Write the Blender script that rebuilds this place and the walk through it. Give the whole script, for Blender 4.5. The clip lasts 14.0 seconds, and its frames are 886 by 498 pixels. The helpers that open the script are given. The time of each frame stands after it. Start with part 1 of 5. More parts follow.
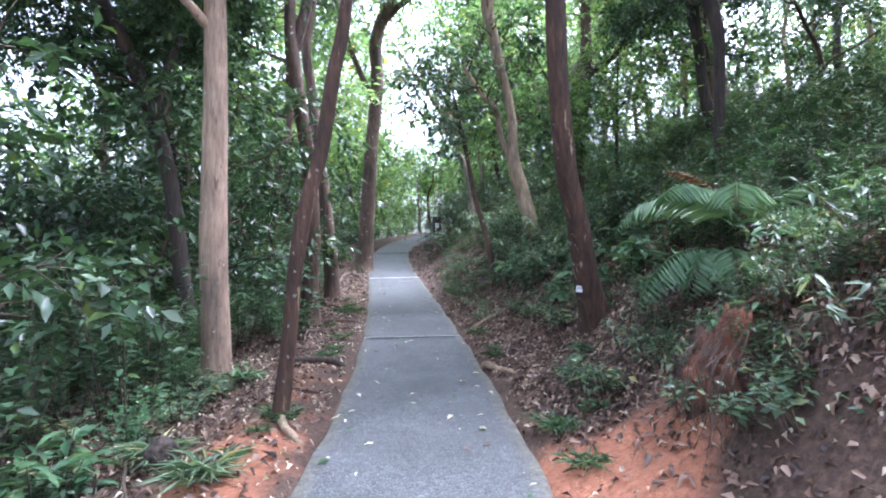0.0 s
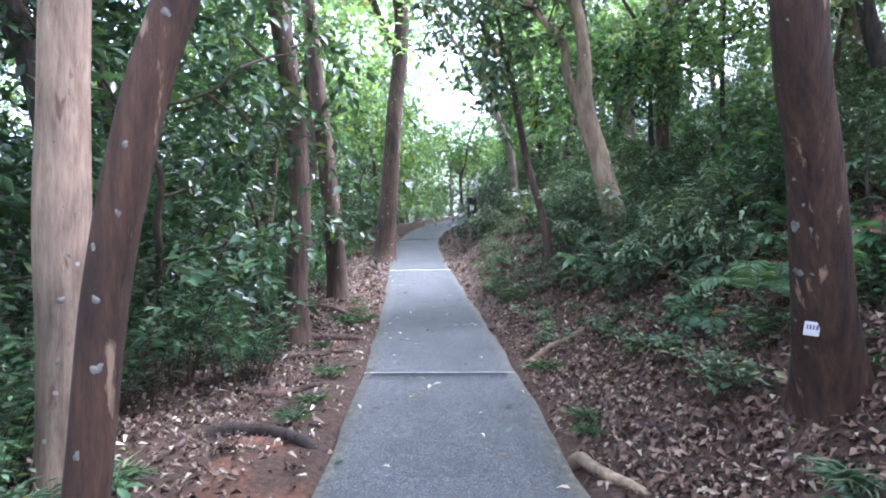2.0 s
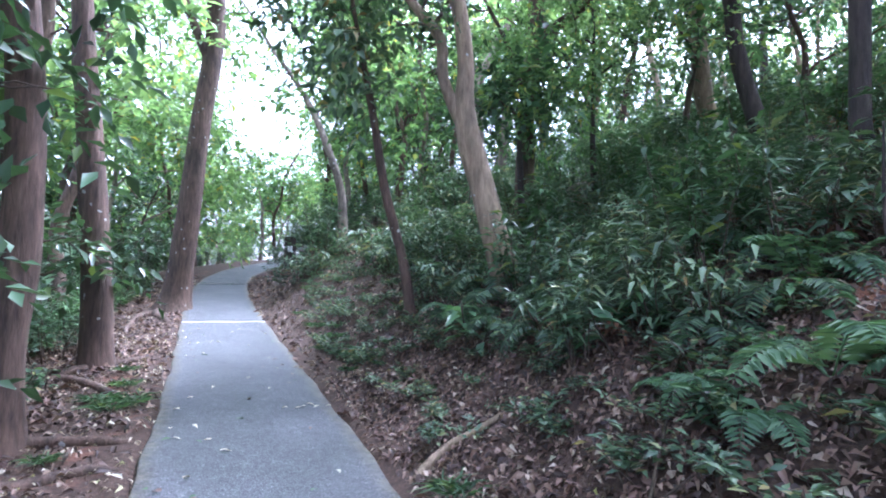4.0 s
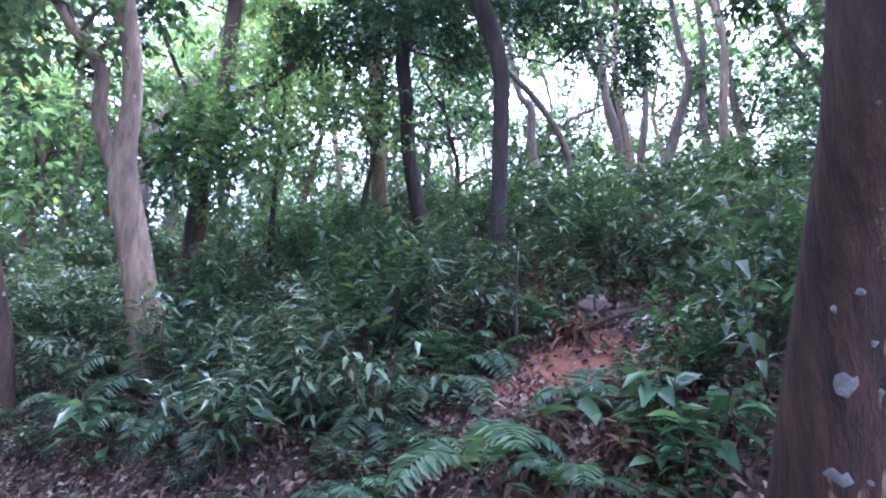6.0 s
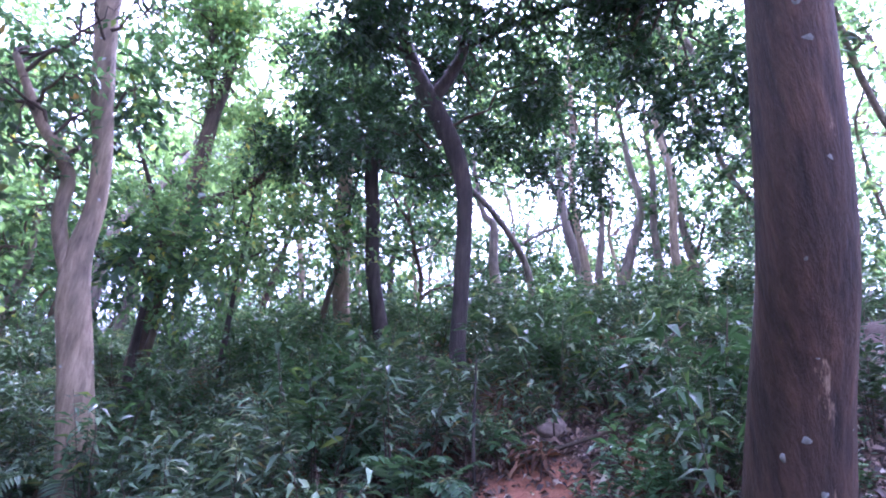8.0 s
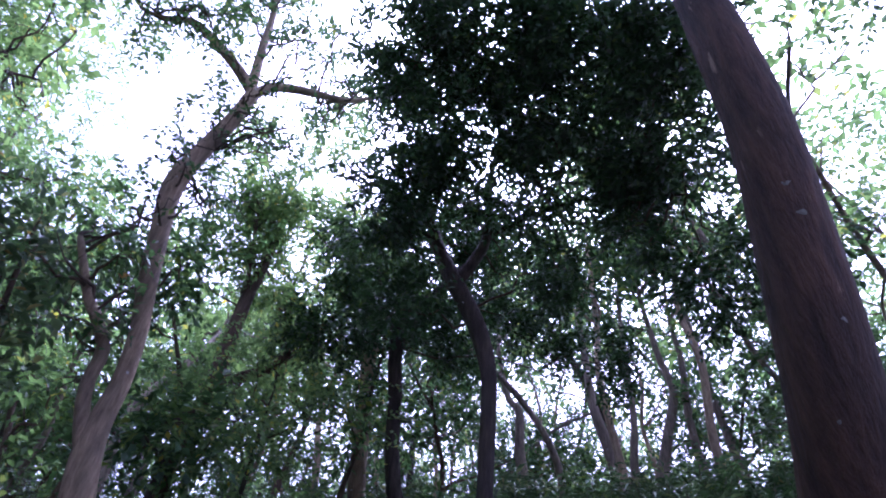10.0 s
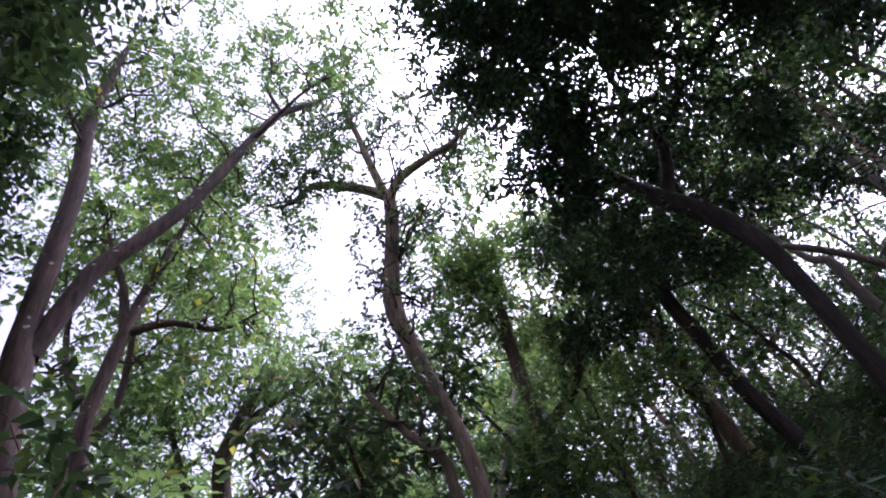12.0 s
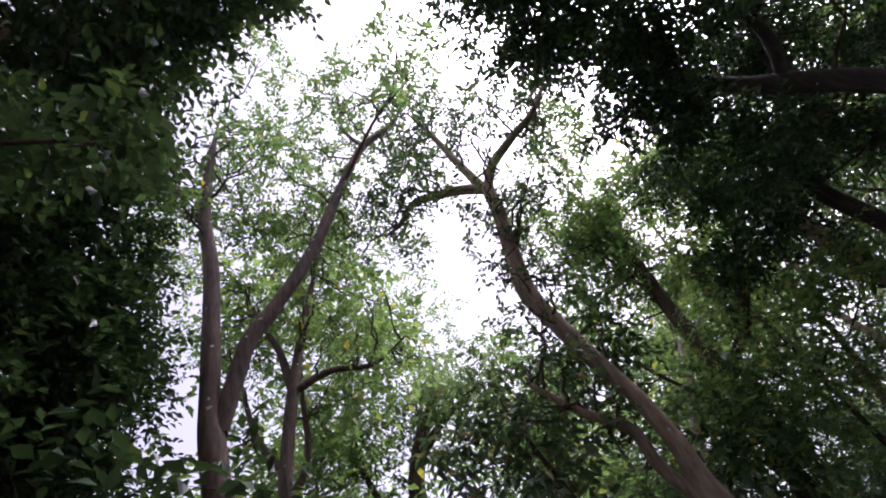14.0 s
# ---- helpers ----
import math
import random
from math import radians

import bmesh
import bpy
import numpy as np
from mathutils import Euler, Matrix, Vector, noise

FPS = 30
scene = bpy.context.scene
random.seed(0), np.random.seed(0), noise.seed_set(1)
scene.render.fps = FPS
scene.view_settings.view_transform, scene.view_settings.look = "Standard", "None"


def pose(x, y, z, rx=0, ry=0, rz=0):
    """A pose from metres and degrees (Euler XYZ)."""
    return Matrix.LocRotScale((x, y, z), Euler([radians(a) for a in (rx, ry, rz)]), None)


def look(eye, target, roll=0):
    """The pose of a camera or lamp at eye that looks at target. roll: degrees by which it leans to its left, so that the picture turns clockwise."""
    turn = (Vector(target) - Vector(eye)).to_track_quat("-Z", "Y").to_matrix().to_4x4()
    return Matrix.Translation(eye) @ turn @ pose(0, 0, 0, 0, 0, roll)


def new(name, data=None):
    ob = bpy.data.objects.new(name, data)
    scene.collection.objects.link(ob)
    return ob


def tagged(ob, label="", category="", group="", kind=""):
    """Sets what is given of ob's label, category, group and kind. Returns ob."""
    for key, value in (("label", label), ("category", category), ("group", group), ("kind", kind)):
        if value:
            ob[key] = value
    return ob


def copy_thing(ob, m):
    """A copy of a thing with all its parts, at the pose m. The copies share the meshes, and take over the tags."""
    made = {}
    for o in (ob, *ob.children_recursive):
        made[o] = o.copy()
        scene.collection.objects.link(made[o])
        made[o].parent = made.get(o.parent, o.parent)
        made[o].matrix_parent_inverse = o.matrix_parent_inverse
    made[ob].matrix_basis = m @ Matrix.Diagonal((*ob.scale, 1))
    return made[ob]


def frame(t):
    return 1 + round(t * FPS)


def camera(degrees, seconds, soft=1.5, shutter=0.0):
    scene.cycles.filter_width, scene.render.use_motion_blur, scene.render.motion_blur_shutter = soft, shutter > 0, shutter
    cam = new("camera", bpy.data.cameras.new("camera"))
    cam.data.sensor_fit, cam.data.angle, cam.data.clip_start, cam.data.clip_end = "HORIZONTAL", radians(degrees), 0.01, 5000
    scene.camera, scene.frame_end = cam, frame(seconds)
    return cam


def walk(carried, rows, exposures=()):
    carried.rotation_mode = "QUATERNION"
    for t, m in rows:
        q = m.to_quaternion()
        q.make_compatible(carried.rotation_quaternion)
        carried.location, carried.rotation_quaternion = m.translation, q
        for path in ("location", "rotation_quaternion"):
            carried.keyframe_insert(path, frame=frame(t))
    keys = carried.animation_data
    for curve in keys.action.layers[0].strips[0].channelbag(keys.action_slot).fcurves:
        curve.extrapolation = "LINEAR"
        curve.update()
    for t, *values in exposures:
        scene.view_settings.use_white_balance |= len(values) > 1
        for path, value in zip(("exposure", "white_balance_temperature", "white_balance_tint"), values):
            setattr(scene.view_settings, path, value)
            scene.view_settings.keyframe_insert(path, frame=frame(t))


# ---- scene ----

# ------------------------------------------------------------ camera and walk
cam = camera(76.0, 14.0, soft=1.95, shutter=0.0)
PATH = [
    (0, -0.032, -0.322, 1.359, -0.86, 0.63, 1.16), (0.5, 0.001, 0.474, 1.349, -0.93, 0.55, 0.96), (1, -0.032, 1.292, 1.361, -0.28, 0.09, 0.36),
    (1.5, -0.049, 2.103, 1.374, 0.77, -0.63, 0.38), (2, -0.124, 2.803, 1.404, 2.31, -0.77, 0.76), (2.2, -0.157, 3.040, 1.436, 2.08, -0.93, 1.17),
    (2.8, -0.240, 3.730, 1.410, -0.60, -0.20, 0.50), (3.5, -0.370, 4.550, 1.370, -8.21, 2.40, -0.20), (4.3, -0.454, 5.158, 1.336, -24.37, 5.46, -0.08),
    (4.5, -0.398, 5.243, 1.368, -30.43, 5.79, 0.68), (5, -0.293, 5.279, 1.374, -43.17, 7.52, -0.73), (5.5, -0.274, 5.232, 1.420, -47.63, 9.56, -1.02),
    (6, -0.252, 5.222, 1.461, -49.19, 12.18, -1.23), (6.5, -0.241, 5.219, 1.483, -50.63, 14.85, -1.63), (7, -0.236, 5.214, 1.499, -51.74, 17.15, -1.92),
    (7.5, -0.245, 5.204, 1.511, -52.74, 19.81, -2.18), (8, -0.264, 5.193, 1.515, -53.39, 23.32, -2.11), (8.2, -0.261, 5.184, 1.514, -53.01, 25.23, -1.28),
    (9.2, -0.265, 5.180, 1.465, -53.31, 35.85, -2.92), (10.3, -0.274, 5.176, 1.415, -51.05, 43.98, -4.23), (10.5, -0.274, 5.178, 1.411, -48.76, 44.80, -3.46),
    (11, -0.268, 5.184, 1.407, -38.21, 44.59, 1.35), (11.5, -0.260, 5.209, 1.428, -22.09, 44.06, 9.98), (12, -0.262, 5.263, 1.461, -9.00, 46.10, 13.14),
    (12.5, -0.259, 5.317, 1.488, 0.81, 48.03, 14.37), (13, -0.255, 5.365, 1.509, 6.49, 49.36, 15.27), (13.5, -0.261, 5.413, 1.521, 10.62, 50.28, 15.83),
    (14, -0.268, 5.456, 1.530, 13.20, 51.61, 16.63)]
EXPOSE = [(0.0, 3.1, 5250, 25), (2.2, 3.3, 5150, 25), (4.5, 3.4, 4850, 28), (6.0, 3.7, 4750, 43), (8.2, 3.68, 4700, 54), (10.3, 1.65, 4850, 50), (12.0, 1.2, 5450, 44), (14.0, 1.05, 5900, 37)]
walk(cam, [(t, pose(x, y, z, 90 + p, r, yw)) for t, x, y, z, yw, p, r in PATH], EXPOSE)

# ------------------------------------------------------------ sky and sun, overcast
world = bpy.data.worlds.new("overcast_sky")
scene.world = world
world.use_nodes = True
wt = world.node_tree
sky = wt.nodes.new("ShaderNodeTexSky")
sky.sky_type, sky.sun_disc = "NISHITA", False
sky.sun_elevation, sky.sun_rotation = radians(58), radians(65)
sky.air_density, sky.dust_density, sky.ozone_density = 1.0, 6.0, 1.0
pale = wt.nodes.new("ShaderNodeHueSaturation")
pale.inputs["Saturation"].default_value = 0.3
wt.links.new(sky.outputs[0], pale.inputs["Color"])
wt.links.new(pale.outputs[0], wt.nodes["Background"].inputs[0])
wt.nodes["Background"].inputs[1].default_value = 0.15
sun = new("sun", bpy.data.lights.new("sun", "SUN"))
sun.data.energy, sun.data.angle, sun.data.color = 1.5, radians(25), (1.0, 0.96, 0.9)
sun.matrix_world = look((20 * math.sin(radians(65)), 20 * math.cos(radians(65)), 32), (0, 0, 0))


# ------------------------------------------------------------ materials
def material(name, rough=0.8):
    m = bpy.data.materials.new(name)
    m.use_nodes = True
    b = m.node_tree.nodes["Principled BSDF"]
    b.inputs["Roughness"].default_value = rough
    return m, m.node_tree, b


def ramp(nt, source, stops):
    r = nt.nodes.new("ShaderNodeValToRGB")
    e = r.color_ramp.elements
    while len(e) < len(stops):
        e.new(0.5)
    for el, (p, c) in zip(e, stops):
        el.position, el.color = p, (*c, 1)
    nt.links.new(source, r.inputs[0])
    return r.outputs[0]


def noise_node(nt, scale, detail=4, stretch=None, rough=0.6):
    n = nt.nodes.new("ShaderNodeTexNoise")
    n.inputs["Scale"].default_value, n.inputs["Detail"].default_value, n.inputs["Roughness"].default_value = scale, detail, rough
    co = nt.nodes.new("ShaderNodeTexCoord")
    if stretch:
        mp = nt.nodes.new("ShaderNodeMapping")
        mp.inputs["Scale"].default_value = stretch
        nt.links.new(co.outputs["Object"], mp.inputs[0])
        nt.links.new(mp.outputs[0], n.inputs["Vector"])
    else:
        nt.links.new(co.outputs["Object"], n.inputs["Vector"])
    return n.outputs[0]


def mix(nt, fac, a, b, mode="MIX"):
    n = nt.nodes.new("ShaderNodeMix")
    n.data_type, n.blend_type = "RGBA", mode
    for sock, v in ((n.inputs[0], fac), (n.inputs[6], a), (n.inputs[7], b)):
        if isinstance(v, (int, float)):
            sock.default_value = v
        elif isinstance(v, tuple):
            sock.default_value = (*v, 1)
        else:
            nt.links.new(v, sock)
    return n.outputs[2]


def bump(nt, b, height, strength, distance=0.02):
    n = nt.nodes.new("ShaderNodeBump")
    n.inputs["Strength"].default_value, n.inputs["Distance"].default_value = strength, distance
    nt.links.new(height, n.inputs["Height"])
    nt.links.new(n.outputs[0], b.inputs["Normal"])


def bark(name, dark, light, lichen=0.0, patch=None):
    """Bark with long grain, blotches and pale lichen spots."""
    m, nt, b = material(name, 0.85)
    grain = noise_node(nt, 22, 6, (1, 1, 0.16), 0.7)
    blotch = noise_node(nt, 2.6, 4, (1, 1, 0.5))
    col = ramp(nt, grain, [(0.3, dark), (0.68, light)])
    tone = ramp(nt, blotch, [(0.32, (0.5, 0.5, 0.5)), (0.7, (1.3, 1.25, 1.2))])
    col = mix(nt, 1.0, col, tone, "MULTIPLY")
    if patch:
        edge = ramp(nt, noise_node(nt, 11, 5, (1, 1, 0.22)), [(0.61, (0, 0, 0)), (0.66, (1, 1, 1))])
        col = mix(nt, edge, col, patch)
    if lichen:
        v = nt.nodes.new("ShaderNodeTexVoronoi")
        v.inputs["Scale"].default_value = 14
        co = nt.nodes.new("ShaderNodeTexCoord")
        wob = nt.nodes.new("ShaderNodeMix")
        wob.data_type = "VECTOR"
        nn = nt.nodes.new("ShaderNodeTexNoise")
        nn.inputs["Scale"].default_value = 14
        nt.links.new(co.outputs["Object"], nn.inputs["Vector"])
        wob.inputs[0].default_value = 0.07
        nt.links.new(co.outputs["Object"], wob.inputs[4])
        nt.links.new(nn.outputs["Color"], wob.inputs[5])
        nt.links.new(wob.outputs[1], v.inputs["Vector"])
        near = nt.nodes.new("ShaderNodeMath")
        near.operation, near.inputs[1].default_value = "LESS_THAN", 0.235
        nt.links.new(v.outputs["Distance"], near.inputs[0])
        sep = nt.nodes.new("ShaderNodeSeparateColor")
        nt.links.new(v.outputs["Color"], sep.inputs[0])
        pick = nt.nodes.new("ShaderNodeMath")
        pick.operation, pick.inputs[1].default_value = "LESS_THAN", lichen
        nt.links.new(sep.outputs[0], pick.inputs[0])
        both = nt.nodes.new("ShaderNodeMath")
        both.operation = "MULTIPLY"
        nt.links.new(near.outputs[0], both.inputs[0])
        nt.links.new(pick.outputs[0], both.inputs[1])
        col = mix(nt, both.outputs[0], col, (0.37, 0.37, 0.33))
    nt.links.new(col, b.inputs["Base Color"])
    bump(nt, b, grain, 0.7, 0.03)
    return m


def leaf_material(name, stops, gloss=0.4, through_light=0.35):
    """Leaf: each leaf has its own green; light passes through the blade."""
    m, nt, b = material(name, gloss)
    geo = nt.nodes.new("ShaderNodeNewGeometry")
    col = ramp(nt, geo.outputs["Random Per Island"], stops)
    info = nt.nodes.new("ShaderNodeObjectInfo")
    tone = ramp(nt, info.outputs["Random"], [(0.0, (0.75, 0.8, 0.75)), (1.0, (1.15, 1.1, 1.0))])
    col = mix(nt, 1.0, col, tone, "MULTIPLY")
    nt.links.new(col, b.inputs["Base Color"])
    tr = nt.nodes.new("ShaderNodeBsdfTranslucent")
    warm = mix(nt, 1.0, col, (1.2, 1.25, 0.65), "MULTIPLY")
    nt.links.new(warm, tr.inputs[0])
    ms = nt.nodes.new("ShaderNodeMixShader")
    ms.inputs[0].default_value = through_light
    nt.links.new(b.outputs[0], ms.inputs[1])
    nt.links.new(tr.outputs[0], ms.inputs[2])
    nt.links.new(ms.outputs[0], nt.nodes["Material Output"].inputs[0])
    return m


def soil_material():
    m, nt, b = material("forest_soil", 0.95)
    big, fine = noise_node(nt, 1.7, 5), noise_node(nt, 26, 6, None, 0.75)
    humus = ramp(nt, fine, [(0.3, (0.025, 0.016, 0.01)), (0.5, (0.07, 0.042, 0.027)), (0.72, (0.16, 0.1, 0.065))])
    red = ramp(nt, fine, [(0.25, (0.15, 0.055, 0.028)), (0.55, (0.33, 0.135, 0.07)), (0.8, (0.42, 0.21, 0.125))])
    at = nt.nodes.new("ShaderNodeAttribute")
    at.attribute_name = "bare"
    add = nt.nodes.new("ShaderNodeMath")
    add.operation = "ADD"
    nt.links.new(at.outputs["Fac"], add.inputs[0])
    nt.links.new(big, add.inputs[1])
    fac = ramp(nt, add.outputs[0], [(0.72, (0, 0, 0)), (0.98, (1, 1, 1))])
    nt.links.new(mix(nt, fac, humus, red), b.inputs["Base Color"])
    bump(nt, b, fine, 0.8, 0.03)
    return m


def path_material():
    m, nt, b = material("worn_concrete", 0.8)
    fine, mid, wide = noise_node(nt, 85, 3, None, 0.85), noise_node(nt, 18, 4), noise_node(nt, 1.6, 5)
    col = ramp(nt, fine, [(0.36, (0.034, 0.036, 0.036)), (0.5, (0.098, 0.102, 0.101)), (0.6, (0.165, 0.17, 0.168)), (0.72, (0.42, 0.425, 0.42))])
    col = mix(nt, 0.8, col, ramp(nt, mid, [(0.3, (0.7, 0.7, 0.7)), (0.7, (1.15, 1.15, 1.15))]), "MULTIPLY")
    col = mix(nt, 0.9, col, ramp(nt, wide, [(0.3, (0.66, 0.72, 0.68)), (0.68, (1.1, 1.1, 1.12))]), "MULTIPLY")
    rim = nt.nodes.new("ShaderNodeAttribute")
    rim.attribute_name = "rim"
    worn = nt.nodes.new("ShaderNodeMath")
    worn.operation = "MULTIPLY"
    nt.links.new(rim.outputs["Fac"], worn.inputs[0])
    nt.links.new(ramp(nt, noise_node(nt, 7, 6, None, 0.7), [(0.35, (0.2, 0.2, 0.2)), (0.6, (1, 1, 1))]), worn.inputs[1])
    moss = ramp(nt, mid, [(0.3, (0.07, 0.07, 0.04)), (0.6, (0.19, 0.17, 0.12)), (0.8, (0.3, 0.28, 0.22))])
    col = mix(nt, worn.outputs[0], col, moss)
    nt.links.new(col, b.inputs["Base Color"])
    bump(nt, b, fine, 0.5, 0.006)
    return m


SOIL = soil_material()
CONCRETE = path_material()
JOINT, _nt, _b = material("pale_joint", 0.9)
_nt.links.new(ramp(_nt, noise_node(_nt, 30), [(0.3, (0.3, 0.3, 0.28)), (0.7, (0.6, 0.6, 0.57))]), _b.inputs["Base Color"])
BARK_RED = bark("reddish_bark", (0.014, 0.008, 0.005), (0.095, 0.05, 0.029), 0.0, (0.27, 0.19, 0.12))
BARK_PALE = bark("pale_smooth_bark", (0.19, 0.13, 0.088), (0.43, 0.325, 0.235), 0.07, (0.15, 0.092, 0.06))
BARK_TAN = bark("tan_bark", (0.16, 0.118, 0.075), (0.42, 0.325, 0.215), 0.06)
BARK_DARK = bark("dark_bark", (0.022, 0.017, 0.014), (0.075, 0.058, 0.045), 0.04)
BARK_GREY = bark("grey_bark", (0.1, 0.078, 0.06), (0.3, 0.25, 0.2), 0.05)
BARK_BROWN = bark("brown_bark", (0.04, 0.026, 0.018), (0.165, 0.11, 0.078), 0.1)
TWIG = bark("twig_bark", (0.04, 0.03, 0.02), (0.13, 0.095, 0.065))
G = lambda v, w=1.0: (0.52 * v * w, v, 0.52 * v)
LEAF_DARK = leaf_material("dark_green_leaf", [(0.0, G(0.055)), (0.5, G(0.1)), (0.9, G(0.16)), (1.0, (0.13, 0.19, 0.05))], 0.33, 0.24)
LEAF_MID = leaf_material("green_leaf", [(0.0, G(0.07)), (0.5, G(0.125)), (0.9, G(0.2)), (1.0, (0.2, 0.24, 0.05))], 0.42, 0.4)
LEAF_LIGHT = leaf_material("light_green_leaf", [(0.0, G(0.13, 1.1)), (0.5, G(0.23, 1.2)), (0.93, G(0.32, 1.2)), (1.0, (0.36, 0.32, 0.07))], 0.45, 0.62)
LEAF_SHRUB = leaf_material("shrub_leaf", [(0.0, (0.045, 0.085, 0.05)), (0.5, (0.1, 0.165, 0.1)), (0.86, (0.18, 0.27, 0.16)), (0.95, (0.29, 0.31, 0.15)), (1.0, (0.28, 0.16, 0.07))], 0.38, 0.28)
LEAF_BRIGHT = leaf_material("bright_leaf", [(0.0, (0.06, 0.13, 0.07)), (0.6, (0.11, 0.22, 0.115)), (1.0, (0.18, 0.31, 0.16))], 0.38, 0.35)
FERN = leaf_material("fern_frond", [(0.0, (0.08, 0.15, 0.085)), (0.6, (0.13, 0.23, 0.13)), (1.0, (0.2, 0.31, 0.18))], 0.45, 0.35)
LITTER = leaf_material("dead_leaf", [(0.0, (0.028, 0.015, 0.011)), (0.35, (0.095, 0.052, 0.037)), (0.65, (0.2, 0.115, 0.084)), (0.9, (0.35, 0.235, 0.18)), (1.0, (0.52, 0.43, 0.35))], 0.5, 0.08)
PALE_LEAF = leaf_material("pale_dead_leaf", [(0.0, (0.22, 0.17, 0.11)), (0.5, (0.5, 0.44, 0.34)), (0.85, (0.7, 0.66, 0.57)), (1.0, (0.28, 0.3, 0.08))], 0.6, 0.1)
RUST_LEAF = leaf_material("rusty_dead_leaf", [(0.0, (0.06, 0.026, 0.016)), (0.6, (0.15, 0.068, 0.04)), (1.0, (0.27, 0.15, 0.09))], 0.6, 0.2)


# ------------------------------------------------------------ mesh helpers
rng = np.random.default_rng(7)


def mesh_data(name, v, f, mat, smooth=False):
    """A mesh from an (n, 3) array of places and an array of faces that all have the same number of corners."""
    v, f = np.asarray(v, np.float32), np.asarray(f, np.int32)
    me = bpy.data.meshes.new(name)
    k = f.shape[1]
    me.vertices.add(len(v))
    me.vertices.foreach_set("co", v.ravel())
    me.loops.add(f.size)
    me.loops.foreach_set("vertex_index", f.ravel())
    me.polygons.add(len(f))
    me.polygons.foreach_set("loop_start", np.arange(0, f.size, k, dtype=np.int32))
    if smooth:
        me.polygons.foreach_set("use_smooth", np.ones(len(f), dtype=bool))
    me.update(calc_edges=True)
    me.materials.append(mat)
    return me


def part(name, me, parent=None, label=""):
    ob = new(name, me)
    if parent is not None:
        ob.parent = parent
    return tagged(ob, label)


def thing(name, place, label, category, group=""):
    ob = new(name)
    ob.empty_display_size = 0.1
    ob.location = place
    return tagged(ob, label, category, group)


def unit(a):
    return a / (np.linalg.norm(a, axis=-1, keepdims=True) + 1e-9)


SMALL = (np.array([(0, 0, 0), (0.45, 0.5, 0.1), (1, 0, -0.06), (0.45, -0.5, 0.1)]), np.array([(0, 2, 1), (0, 3, 2)]))
BLADE = (np.array([(0, 0, 0), (0.25, 0.42, 0.07), (0.6, 0.4, 0.03), (1, 0, -0.22), (0.6, -0.4, 0.03), (0.25, -0.42, 0.07), (0.45, 0, -0.02)]),
         np.array([(0, 6, 1), (1, 6, 2), (2, 6, 3), (3, 6, 4), (4, 6, 5), (5, 6, 0)]))

LANCE = (np.array([(0, 0, 0), (0.38, 0.5, 0.05), (1, 0, -0.28), (0.38, -0.5, 0.05), (0.5, 0, -0.04)]), np.array([(0, 4, 1), (1, 4, 2), (2, 4, 3), (3, 4, 0)]))


def leaf_arrays(p, d, n, length, width, shape=SMALL):
    """One leaf for every row: its stalk's place, the way it points, its upper side, its length and width."""
    d = unit(d)
    s = unit(np.cross(d, n))
    u = np.cross(s, d)
    t, f = shape
    ln, wd = length[:, None, None], width[:, None, None]
    v = p[:, None, :] + ln * t[None, :, 0:1] * d[:, None, :] + wd * t[None, :, 1:2] * s[:, None, :] + ln * t[None, :, 2:3] * u[:, None, :]
    k = len(t)
    faces = f[None] + (np.arange(len(p)) * k)[:, None, None]
    return v.reshape(-1, 3), faces.reshape(-1, 3)


def join(parts):
    vs, fs, o = [], [], 0
    for v, f in parts:
        vs.append(v)
        fs.append(f + o)
        o += len(v)
    return np.concatenate(vs), np.concatenate(fs)


def smooth_line(pts, n):
    """Catmull-Rom through rows of x, y, z, radius."""
    p = np.asarray(pts, float)
    p = np.vstack([2 * p[0] - p[1], p, 2 * p[-1] - p[-2]])
    out = []
    seg = len(p) - 3
    for u in np.linspace(0, seg - 1e-6, n):
        i = int(u)
        t = u - i
        a, b, c, e = p[i:i + 4]
        out.append(0.5 * (2 * b + (c - a) * t + (2 * a - 5 * b + 4 * c - e) * t * t + (3 * b - a - 3 * c + e) * t ** 3))
    return np.array(out)


